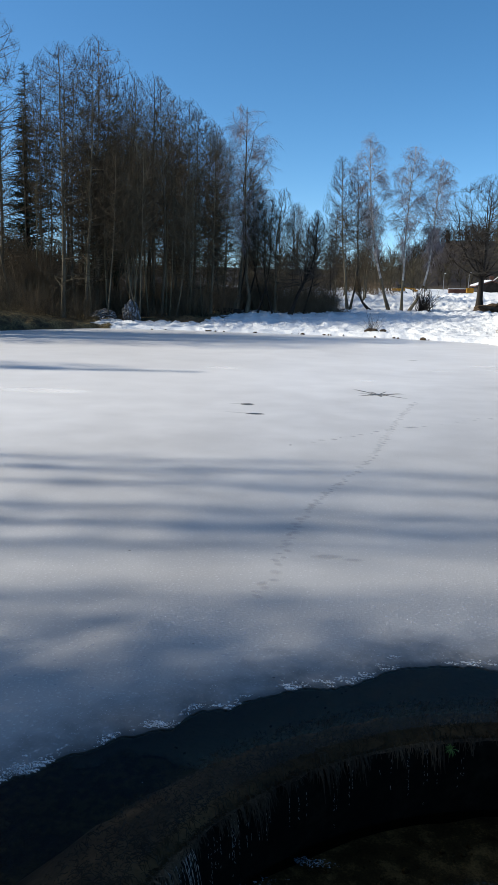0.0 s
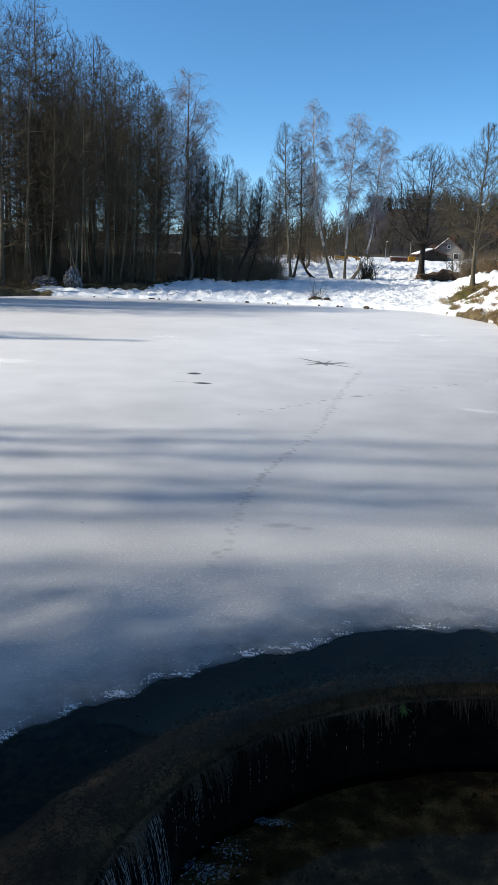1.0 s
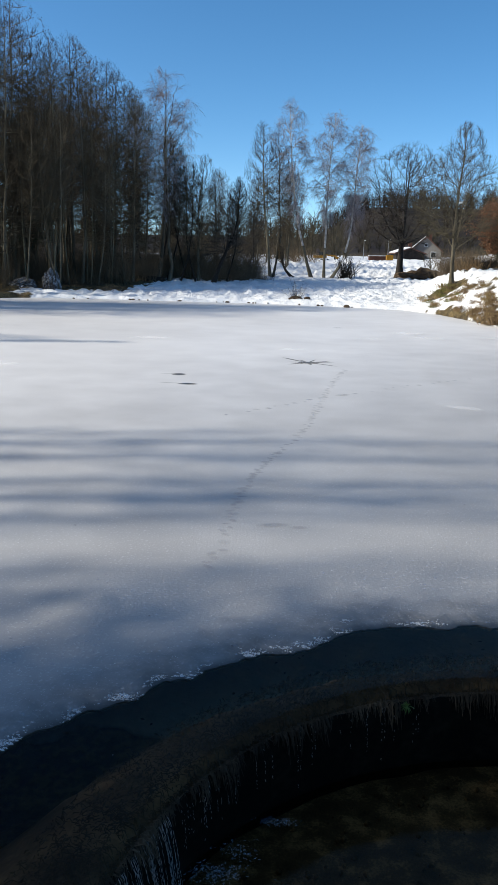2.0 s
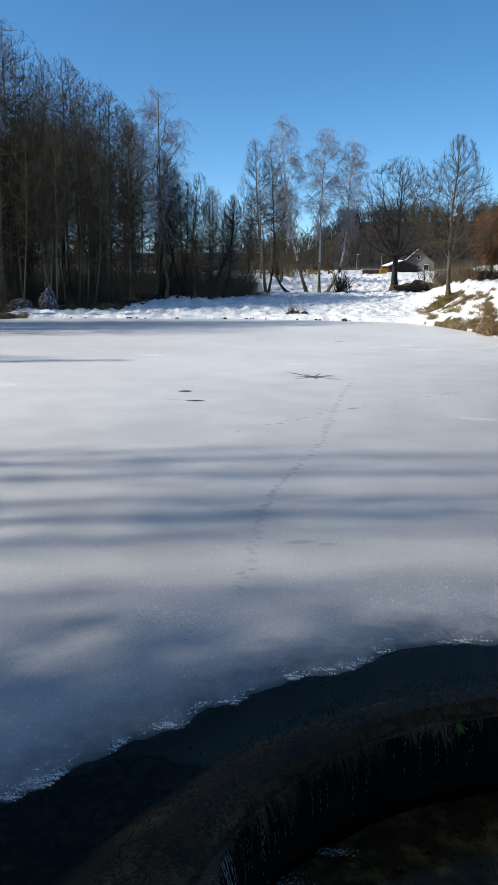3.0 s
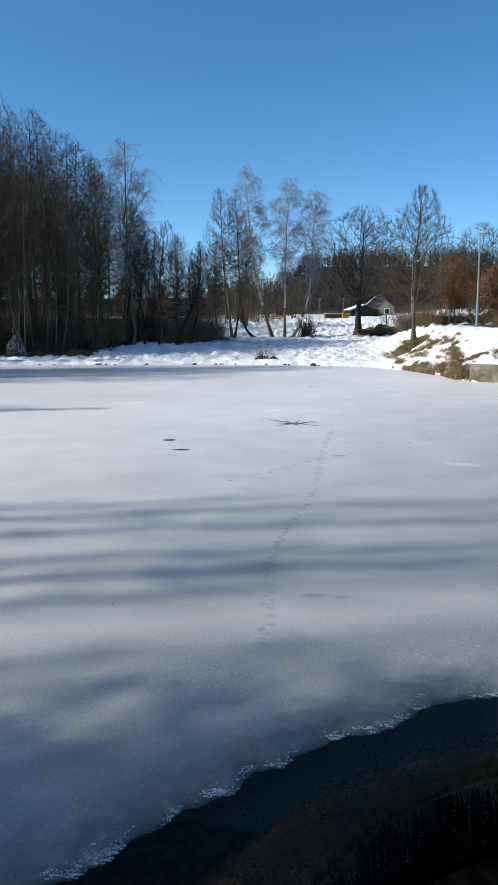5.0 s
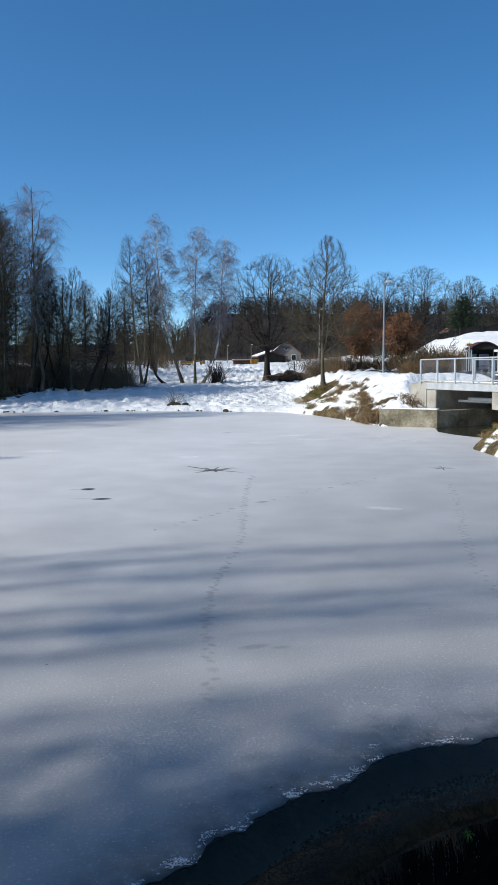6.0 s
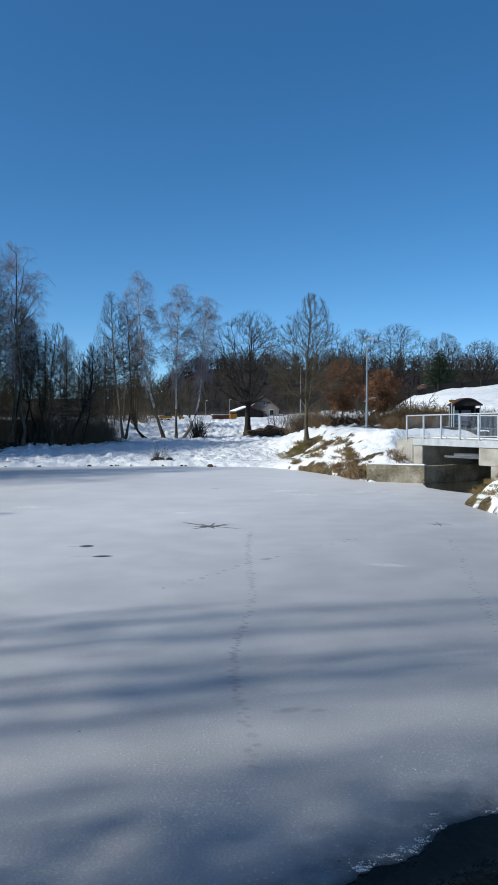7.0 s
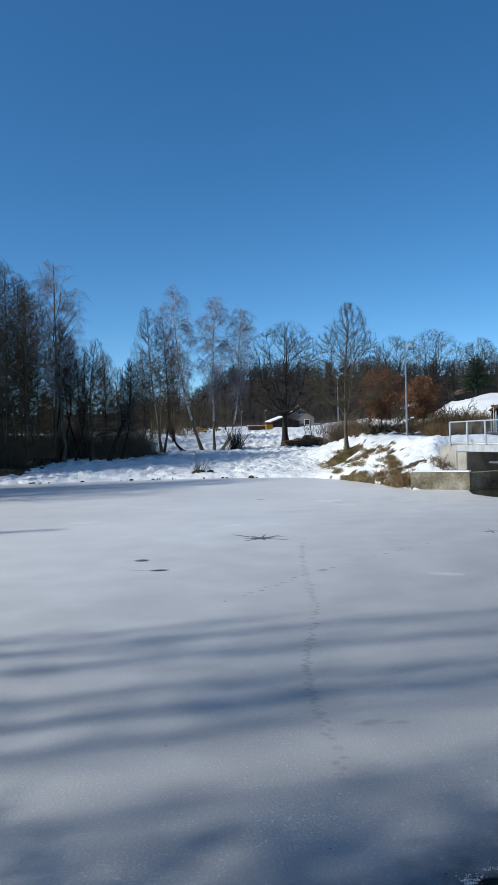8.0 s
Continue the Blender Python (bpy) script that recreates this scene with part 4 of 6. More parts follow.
bf = [(0, 1 + k, 1 + (k + 1) % 72) for k in range(72)] + [(1 + j * 72 + k, 73 + j * 72 + k, 73 + j * 72 + (k + 1) % 72, 1 + j * 72 + (k + 1) % 72) for j in range(23) for k in range(72)]
tagged(new("basin_floor", mesh_of("basin_floor", bv, bf, GRAVEL, True)), "gravelly brown floor below the weir", "floor", kind="structure")
fern = thing("green_tuft", pose(0.9, 5.72, -0.15) @ Matrix.Diagonal((0.55, 0.55, 0.55, 1)), "small fresh green tuft on the weir's lip", "plant")
d = unit(rng.normal(size=(26, 3)) + np.array([-0.2, -0.6, 0.2]))
pts = np.stack([0 * d, d * 0.05 + [0, 0, 0.02], d * 0.1 + [0, 0, -0.01]], 1)
part("leaves", tube_mesh("leaves", [(pts, np.array([[0.004, 0.006, 0.001]]).repeat(26, 0))], LEAF_GREEN, 4), LEAF_GREEN, fern)
bm = bmesh.new()                                # leaves lying on the crest
for _ in range(60):
    t, r = radians(rng.uniform(70, 170)), LIP + rng.uniform(0.25, 0.75)
    x, y = WEIR.x + r * math.cos(t), WEIR.y + r * math.sin(t)
    bmesh.ops.create_circle(bm, cap_ends=True, segments=6, radius=rng.uniform(0.008, 0.022), matrix=pose(x, y, -0.038, 0, 0, rng.uniform(0, 360)) @ Matrix.Diagonal((1, 0.55, 1, 1)))
tagged(part("drowned_leaves", bm, TWIG_NEAR_BLACK, None), "dark wet leaves drifting by the weir", "leaves", kind="stuff")

# unseen footbridge under the camera, its deck and walls added to darken the shaft
foot = thing("footbridge", pose(0, 0, 0), "unseen concrete footbridge added to shade the overflow shaft", "bridge", kind="structure")
box_part("deck", (22, 3.6, 0.3), pose(0, -1.2, 1.42), CONCRETE, foot, 0.03)
box_part("back_wall", (12, 0.4, 3.2), pose(1.5, -2.6, -0.35), CONCRETE_OLD, foot, 0.03)
box_part("pier", (0.5, 2.9, 3.0), pose(-5.2, -0.9, -0.3), CONCRETE_OLD, foot, 0.03)
box_part("pier", (0.5, 2.9, 3.0), pose(6.4, -0.9, -0.3), CONCRETE_OLD, foot, 0.03)

# frosty chips along the broken rim, thicker in some places
rng = np.random.default_rng(17)
cv, cf = [], []
CLUSTERS = ((-1.98, 4.52, 0.1, 16), (-1.78, 4.72, 0.08, 12), (-1.5, 5.06, 0.06, 6), (-1.2, 5.36, 0.07, 12), (-1.0, 5.6, 0.05, 5), (-0.72, 5.82, 0.09, 7), (-0.33, 6.17, 0.06, 8), (0.0, 6.3, 0.08, 6), (0.24, 6.42, 0.08, 8), (0.45, 6.66, 0.06, 5), (1.22, 6.86, 0.2, 10), (2.2, 7.05, 0.3, 12))
spots = []
for cx, cy, sp, c in CLUSTERS:
    near = int(np.argmin((ex - cx) ** 2 + (ey - cy) ** 2))
    for _ in range(c):                          # crumbled lumps of many small bits
        k0, o0, big = near + rng.normal() * sp / 0.04, abs(rng.normal()) * 0.05 + 0.02, rng.uniform(0.006, 0.022)
        for _ in range(int(rng.integers(10, 34))):
            k = int(np.clip(k0 + rng.normal() * big / 0.022, 0, len(ex) - 1))
            o = max(0.022, o0 + rng.normal() * big * 0.7)
            spots.append((ex[k] - 0.35 * o + rng.uniform(-0.03, 0.03), ey[k] + 0.94 * o, rng.uniform(0.002, 0.0085)))
for k in rng.integers(60, len(ex) - 40, 2600):  # fine frost crumbs, thinning out from the rim
    o = rng.exponential(0.16) + 0.02
    if math.sin(s[k] * 2.3) + math.sin(s[k] * 5.1 + 1) > -0.4 or rng.uniform() < 0.3:
        spots.append((ex[k] - 0.35 * o + rng.uniform(-0.03, 0.03), ey[k] + 0.94 * o, rng.uniform(0.001, 0.0034)))
for cx, cy, sp, c in ((-1.3, 7.2, 0.3, 60), (-0.9, 7.35, 0.25, 40), (1.1, 7.9, 0.4, 70), (-2.6, 6.3, 0.5, 90), (2.6, 9.3, 0.7, 80), (-3.2, 8.2, 0.8, 130), (-2.0, 5.6, 0.5, 160)):
    spots += [(cx + rng.normal() * sp, cy + rng.normal() * sp * 0.6, rng.uniform(0.001, 0.0042)) for _ in range(c)]
for x, y, r in spots:
    rim_d = float(np.min(np.hypot(ex - x, ey - y)))
    zs = -0.021 + 0.021 * float(ease(0, 0.3, rim_d))
    a, k = rng.uniform(0, 6.28, 5), len(cv)
    a.sort()
    q = r * rng.uniform(0.5, 1.5, 5)
    lift = rng.uniform(0.2, 0.9) * r
    cv += [(x + w * math.cos(t) * 1.3, y + w * math.sin(t), zs - 0.002) for t, w in zip(a, q)]
    cv += [(x + 0.6 * w * math.cos(t) * 1.3, y + 0.6 * w * math.sin(t), zs + lift) for t, w in zip(a, q)]
    cf += [(k + j, k + (j + 1) % 5, k + 5 + (j + 1) % 5, k + 5 + j) for j in range(5)] + [tuple(range(k + 5, k + 10))]
tagged(new("ice_chips", mesh_of("ice_chips", cv, cf, FROST)), "white frosted chips of broken ice along the rim", "ice chips", kind="stuff")


def marks(name, spots, mat, label, category):
    """Soft-rimmed wet marks lying on the ice: (x, y, half length, half width, turn, darkness)."""
    v, f, rim = [], [], []
    for x, y, a, b, turn, dark in spots:
        k, n = len(v), 14
        c, s = math.cos(turn), math.sin(turn)
        for q, w in ((0.0, 1), (0.45, 0.85), (1.0, 0.0)):
            for g in range(n if q else 1):
                t = g * 2 * math.pi / n
                u, ww = a * q * math.cos(t), b * q * math.sin(t)
                v.append((x + u * c - ww * s, y + u * s + ww * c, 0.004))
                rim.append(w * dark)
        f += [(k, k + 1 + g, k + 1 + (g + 1) % n) for g in range(n)]
        f += [(k + 1 + g, k + 1 + n + g, k + 1 + n + (g + 1) % n, k + 1 + (g + 1) % n) for g in range(n)]
    me = mesh_of(name, v, f, mat)
    me.attributes.new("rim", "FLOAT", "POINT").data.foreach_set("value", rim)
    ob = tagged(new(name, me), label, category, kind="stuff")
    ob.location.z = 0.001 * len(bpy.data.objects) % 0.003
    ob.visible_shadow = False
    return ob


def trail(points, step, wide, dark, size, seed):
    rng = np.random.default_rng(seed)
    c = np.array(points, float)
    cum = np.r_[0, np.cumsum(np.linalg.norm(np.diff(c, axis=0), axis=1))]
    out = []
    for k, s in enumerate(np.arange(0, cum[-1], step)):
        x, y = np.interp(s, cum, c[:, 0]), np.interp(s, cum, c[:, 1])
        dx, dy = np.interp(s + 0.3, cum, c[:, 0]) - x, np.interp(s + 0.3, cum, c[:, 1]) - y
        n = math.hypot(dx, dy) + 1e-6
        o = wide * (1 if k % 2 else -1) + rng.normal() * 0.02
        if rng.uniform() < 0.14:
            continue
        out.append((x - dy / n * o, y + dx / n * o, size * rng.uniform(0.5, 1.3), size * 0.9 * rng.uniform(0.5, 1.4), rng.normal() * 0.9, dark * rng.uniform(0.5, 1.0)))
    return out


prints = trail([(-0.93, 8.0), (-0.86, 9.0), (-0.83, 10.2), (-0.75, 11.4), (-0.6, 12.2), (-0.4, 13.3), (-0.12, 14.4), (0.1, 15.8), (0.32, 18.0), (0.55, 20.2), (0.85, 22.2), (1.05, 23.6)], 0.13, 0.03, 0.5, 0.085, 1)
prints += trail([(-1.6, 16.3), (-0.67, 17.3), (0.14, 18.4), (0.82, 19.2), (2.17, 20.6), (3.66, 22), (4.6, 22.7)], 0.3, 0.035, 0.6, 0.08, 2)
prints += trail([(6.1, 21.3), (5.0, 17.5), (4.3, 15.3), (3.9, 13.9), (3.6, 12.8), (3.38, 11.8), (3.4, 11.2)], 0.15, 0.045, 0.4, 0.07, 3)
prints += [(-0.3, 9.45, 0.25, 0.1, 0.2, 0.6), (0.0, 9.4, 0.15, 0.07, 0.1, 0.5), (0.85, 19.2, 0.22, 0.12, 0.5, 0.8), (-0.05, 25.0, 0.5, 0.22, 0, 0.5)]
marks("animal_tracks", prints, WET, "trails of small wet paw prints across the ice", "tracks")
rng = np.random.default_rng(91)
star = []
for cx, cy, big, n in ((0.0, 24.95, 0.85, 7), (6.95, 24.5, 0.5, 6)):
    for k in range(n):
        t, h = 6.283 * (k + 0.35) / n + rng.normal() * 0.15, big * rng.uniform(0.25, 0.62)
        star.append((cx + 0.8 * h * math.cos(t), cy + 0.8 * h * math.sin(t), h, big * rng.uniform(0.03, 0.075), t, rng.uniform(0.9, 1.8)))
cracks = star + [(-0.45, 25.55, 0.72, 0.07, -0.95, 1.3), (0.0, 24.95, 0.36, 0.26, 0.0, 1.8), (-0.3, 24.7, 0.45, 0.08, 0.75, 1.2), (0.35, 25.2, 0.5, 0.08, 0.75, 1.2), (0.5, 24.6, 0.55, 0.06, -0.7, 1.1), (-0.15, 25.35, 0.3, 0.05, -1.2, 0.7),
          (6.9, 24.5, 0.22, 0.09, 0.1, 0.8), (6.9, 24.55, 0.42, 0.04, 0.5, 0.6), (7.0, 24.5, 0.4, 0.04, -0.5, 0.6),
          (-3.4, 21.68, 0.22, 0.22, 0, 1.8), (-3.65, 21.7, 0.3, 0.05, 0.1, 0.5), (-2.93, 20.1, 0.28, 0.16, 0, 1.8), (-3.4, 20.18, 0.4, 0.04, -0.08, 0.6),
          (1.25, 37.6, 0.28, 0.14, 0, 0.7), (4.4, 34.9, 0.5, 0.06, -0.4, 0.3), (4.55, 35.6, 0.5, 0.08, 0.2, 0.3), (-2.63, 9.12, 0.022, 0.016, 0, 1), (2.17, 10.66, 0.022, 0.016, 0.4, 1), (-0.49, 6.26, 0.016, 0.014, 0, 1), (-1.28, 6.75, 0.014, 0.012, 0, 1)]
marks("ice_cracks", cracks, HOLE, "dark star-shaped thaw holes in the ice", "cracks")
rng = np.random.default_rng(93)
pale = [(7.75, 34.9, 0.9, 0.35, 0.1, 0.7), (3.43, 18.07, 0.5, 0.25, -0.5, 0.5), (4.2, 35.9, 0.8, 0.4, 0.2, 0.5), (4.7, 34.0, 0.9, 0.3, -0.3, 0.5), (-0.6, 28.5, 0.5, 0.3, 0.2, 0.4), (-6.0, 31, 0.9, 0.4, 0, 0.5), (-9.5, 22.5, 1.6, 0.6, 0.1, 0.6), (8.3, 33.0, 0.5, 0.25, 0, 0.6), (2.3, 33, 0.6, 0.3, 0.2, 0.4)]
for cx, cy, sp, c in CLUSTERS:
    near = int(np.argmin((ex - cx) ** 2 + (ey - cy) ** 2))
    for _ in range(c):
        k, o = int(np.clip(near + rng.normal() * sp / 0.035, 0, len(ex) - 1)), rng.uniform(0.015, 0.09)
        pale.append((ex[k] - 0.35 * o, ey[k] + 0.94 * o, rng.uniform(0.01, 0.03), rng.uniform(0.008, 0.02), rng.uniform(0, 3), rng.uniform(0.2, 0.6)))
for _ in range(150):
    k, o = int(rng.integers(120, len(ex) - 60)), abs(rng.normal()) * 0.5 + 0.1
    pale.append((ex[k] - 0.35 * o, ey[k] + 0.94 * o, rng.uniform(0.01, 0.04), rng.uniform(0.006, 0.02), rng.uniform(0, 3), rng.uniform(0.08, 0.3)))
for cx, cy, sp, c in ((-1.3, 7.2, 0.4, 60), (1.1, 7.9, 0.5, 60), (2.8, 9.3, 0.9, 70), (-2.8, 6.4, 0.6, 40)):
    pale += [(cx + rng.normal() * sp, cy + rng.normal() * sp * 0.6, rng.uniform(0.012, 0.035), rng.uniform(0.006, 0.018), rng.uniform(0, 3), rng.uniform(0.15, 0.5)) for _ in range(2 * c)]
froth = []
rng = np.random.default_rng(94)
for cx, cy, sx, sy, c in ((-0.62, 4.25, 0.1, 0.05, 46), (-0.4, 4.5, 0.1, 0.045, 40), (-0.02, 5.03, 0.07, 0.02, 22), (-0.3, 4.72, 0.06, 0.05, 16), (-0.5, 4.3, 0.16, 0.1, 24), (-0.75, 4.0, 0.08, 0.1, 26)):
    froth += [(cx + rng.normal() * sx, cy + rng.normal() * sy, rng.uniform(0.004, 0.022), rng.uniform(0.003, 0.01), rng.normal() * 0.9 + 0.4, rng.uniform(0.08, 0.5)) for _ in range(5 * c)]
marks("foam", froth, PALE, "pale froth where the falling water lands", "foam").location.z = -0.698
marks("frost_patches", pale, PALE, "pale frosty patches on the grey ice", "frost")
iw = mesh_of("inlet_water", [(x, y, 0.006) for x, y in ((11.3, 38.8), (11.0, 37.6), (10.75, 36.6), (11.0, 35.2), (11.5, 33.9), (12.6, 33.2), (15.2, 37.5), (15.8, 40.8), (13.5, 39.8))], [(0, 1, 2, 3, 4, 5, 6, 7, 8)], INLET)
tagged(new("inlet_water", iw), "dark open water in the inlet below the bridge", "water", kind="structure")

# ---- the bridge and its walls ----
A, D, N = Vector((11.28, 41.1, 0)), Vector((0.45, -0.893, 0)), Vector((0.893, 0.45, 0))
FRAME = Matrix(((D.x, N.x, 0, A.x), (D.y, N.y, 0, A.y), (0, 0, 1, 0), (0, 0, 0, 1)))


def span_box(name, s, w, z, mat, parent, bevel=0.015, label=""):
    """A box between positions along the bridge, across it, and in height."""
    size = (s[1] - s[0], w[1] - w[0], z[1] - z[0])
    return box_part(name, size, pose((s[0] + s[1]) / 2, (w[0] + w[1]) / 2, (z[0] + z[1]) / 2), mat, parent, bevel, label)


def railing(m, length, label):
    """Galvanised railing: posts, rails and thin upright bars between them."""
    ob = thing("bridge_railing", m, label, "railing", "railings of the bridge")
    bm = bmesh.new()
    box(bm, (length, 0.07, 0.06), pose(length / 2, 0, 1.13), 0.015)
    part("top_rail", bm, GALV, ob)
    box_part("bottom_rail", (length, 0.05, 0.05), pose(length / 2, 0, 0.08), GALV, ob)
    n = max(1, round(length / 1.18))
    for k in range(n + 1):
        box_part("post", (0.075, 0.075, 1.42), pose(k * length / n, 0, 0.41), GALV, ob)
    k = np.arange(0.06, length, 0.07)
    pts = np.stack([np.stack([k, 0 * k, 0 * k + z], 1) for z in (0.08, 1.12)], 1)
    tagged(part("mesh_infill", tube_mesh("mesh_infill", [(pts, np.full((len(k), 2), 0.0035))], GALV, 4), GALV, ob, "fine upright steel bars"), kind="stuff")
    return ob


bridge = thing("bridge", FRAME, "small road bridge with a galvanised steel edge beam", "bridge", kind="structure")
span_box("deck", (-0.3, 12), (0.05, 3.2), (1.93, 2.13), CONCRETE, bridge)
span_box("edge_beam", (0.45, 12), (-0.06, 0.045), (1.78, 2.1), GALV, bridge, label="galvanised steel edge beam")
span_box("deck_snow", (-0.3, 12), (0.25, 0.9), (2.134, 2.2), SNOW_CAP, bridge, 0.03, "strip of snow on the deck")
span_box("far_beam", (0.45, 12), (3.21, 3.3), (1.78, 2.1), GALV, bridge)
span_box("pipe_ledge", (1.3, 4.61), (1.3, 1.5), (1.15, 1.25), SNOW_CAP, bridge, 0.01, "concrete ledge under the bridge")
bm = tube(bmesh.new(), (2.3, 1.0, 1.32), (4.61, 1.0, 1.36), 0.09, sides=12)
part("pipe", bm, LAMP_WHITE, bridge, "white service pipe under the bridge")
railing(FRAME @ pose(0, 0, 2.11) @ pose(0, 0, 0, 0, -1.3, 0), 11.6, "galvanised steel railing with thin upright bars")
railing(FRAME @ pose(0.6, 3.2, 2.11), 11.2, "galvanised steel railing on the bridge's far side")
abut = thing("bridge_abutment", FRAME, "pale concrete abutment carrying the bridge's end", "abutment", "abutments", "structure")
span_box("block", (0.45, 1.08), (0, 6.98), (0.6, 1.926), CONCRETE, abut, 0.02)
# roof slab and end wall added, near black, for the shade underneath
span_box("added_roof", (0.45, 5.4), (3.31, 7.2), (1.93, 2.1), SHADED_STONE, abut, 0.02)
span_box("back_wall", (0.4, 5.4), (7.0, 7.2), (-0.4, 1.92), SHADED_STONE, abut, 0.02)
span_box("wing_wall", (-0.75, 0.445), (-0.02, 0.3), (0.6, 2.06), CONCRETE, abut, 0.03)
abut2 = thing("bridge_abutment", FRAME, "pale concrete abutment with a stepped foot", "abutment", "abutments", "structure")
span_box("block", (4.62, 12), (0.0, 6.98), (0.95, 1.926), CONCRETE, abut2, 0.02)
span_box("foot", (5.35, 12), (-0.03, 3.1), (-0.6, 0.945), CONCRETE, abut2, 0.02)


def wall_between(name, a, b, thick, z0, z1, mat, label):
    a, b = Vector((*a, 0)), Vector((*b, 0))
    m = Matrix.Translation((a + b) / 2 + Vector((0, 0, (z0 + z1) / 2))) @ Matrix.Rotation(math.atan2(b.y - a.y, b.x - a.x), 4, "Z") @ Matrix.Translation((0, thick / 2, 0))
    bm = box(bmesh.new(), ((b - a).length, thick, z1 - z0), Matrix(), 0.02)
    ob = part(name, bm, mat, None)
    ob.matrix_world = m
    return tagged(ob, label, "wall", kind="structure")


wall_between("bank_wall", (8.95, 40.25), (11.4, 38.72), 0.5, -0.7, 0.84, CONCRETE_OLD, "low weathered concrete bank wall with moss stains")
wall_between("channel_wall", (11.42, 38.74), (15.6, 40.6), 0.5, -0.7, 0.82, CONCRETE_OLD, "dark shaded concrete channel wall below the bridge")
cap = box(bmesh.new(), (2.8, 0.46, 0.07), Matrix(), 0.03)
cap = part("snow_strip", cap, SNOW_CAP, None)
cap.matrix_world = pose(10.35, 39.72, 0.87, 0, 0, math.degrees(math.atan2(-1.53, 2.45)))
tagged(cap, "strip of snow lying on the bank wall", "snow", kind="stuff")

# road, from the bridge round behind the meadow
ROAD = [(24, 33), (19.5, 41), (16.8, 47.5), (14.6, 53.5), (12.3, 60), (10.8, 66)]
rc = np.array(ROAD, float)
cum = np.r_[0, np.cumsum(np.linalg.norm(np.diff(rc, axis=0), axis=1))]
ss = np.arange(0, cum[-1], 1.0)
px, py = np.interp(ss, cum, rc[:, 0]), np.interp(ss, cum, rc[:, 1])
tx, ty = np.gradient(px), np.gradient(py)
tl = np.hypot(tx, ty)
rv = []
for o in (-1.5, -0.5, 0.5, 1.5):
    ox, oy = px - ty / tl * o, py + tx / tl * o
    rv += list(zip(ox.tolist(), oy.tolist(), (ground_z(ox, oy) + 0.09).tolist()))
n = len(ss)
road = tagged(new("road", mesh_of("road", rv, [(r * n + k, r * n + k + 1, (r + 1) * n + k + 1, (r + 1) * n + k) for r in range(3) for k in range(n - 1)], ASPHALT, True)), "narrow cleared asphalt road across the snow", "road", kind="structure")


def street_lamp(x, y, high, turn):
    ob = thing("street_lamp", pose(x, y, on_ground(x, y, -0.05), 0, 0, turn), "grey steel street lamp with a flat white head", "street lamp", "street lamps")
    bm = tube(bmesh.new(), (0, 0, 0), (0, 0, high * 0.25), 0.075, 0.075, 12)
    tube(bm, (0, 0, high * 0.25), (0, 0, high), 0.06, 0.04, 12)
    part("pole", bm, POLE, ob)
    part("arm", tube(bmesh.new(), (0, 0, high), (0.28, 0, high + 0.06), 0.03, sides=8), GALV, ob)
    head = box(bmesh.new(), (0.46, 0.24, 0.15), pose(0.3, 0, high + 0.09, 0, -8, 0), 0.055)
    part("lamp_head", head, LAMP_WHITE, ob, "flat white lamp head")
    return ob


street_lamp(12.53, 53.45, 5.85, 10)
street_lamp(11.45, 71.0, 7.5 - on_ground(11.45, 71.0), 10)
for x, y, h in ((10.1, 118, 2.6), (7.0, 122, 2.5)):
    far_lamp = street_lamp(x, y, 4.6, 20)
    far_lamp.scale = (0.55, 0.55, h / 4.6)


# ---- buildings and objects beyond the meadow ----
def house(x, y, turn, w, d, eave, ridge, wall_mat, roof_mat, label, windows, snowy=False):
    ob = thing("house", pose(x, y, on_ground(x, y, -0.2), 0, 0, turn), label, "house")
    bm = bmesh.new()
    v = [bm.verts.new(p) for p in [(-w / 2, -d / 2, 0), (w / 2, -d / 2, 0), (w / 2, -d / 2, eave), (0, -d / 2, ridge), (-w / 2, -d / 2, eave),
                                   (-w / 2, d / 2, 0), (w / 2, d / 2, 0), (w / 2, d / 2, eave), (0, d / 2, ridge), (-w / 2, d / 2, eave)]]
    for f in ((0, 1, 2, 3, 4), (9, 8, 7, 6, 5), (1, 6, 7, 2), (5, 0, 4, 9)):
        bm.faces.new([v[k] for k in f])
    part("wall", bm, wall_mat, ob)
    slope = math.degrees(math.atan2(ridge - eave, w / 2))
    run = math.hypot(w / 2, ridge - eave) + 0.45
    for s in (-1, 1):
        m = pose(s * (w / 4 + 0.12), 0, (eave + ridge) / 2 + 0.0, 0, s * slope, 0)
        box_part("roof", (run, d + 0.7, 0.14), m, roof_mat, ob, 0.02)
        if snowy and s < 0:
            box_part("roof_snow", (run * 0.9, d + 0.5, 0.12), m @ pose(0, 0, 0.13), SNOW_CAP, ob, 0.04)
    box_part("chimney", (0.5, 0.5, 1.1), pose(0.5, 1.0, ridge + 0.2), PLASTER_RED, ob, 0.02)
    for wx, wz, ww, wh in windows:
        win = box_part("window", (ww, 0.1, wh), pose(wx, -d / 2 - 0.03, wz), LAMP_WHITE, ob, 0.01)
        part("pane", box(bmesh.new(), (ww - 0.16, 0.04, wh - 0.16), pose(wx, -d / 2 - 0.08, wz), 0.005), GLASS_DARK, win)
    return ob


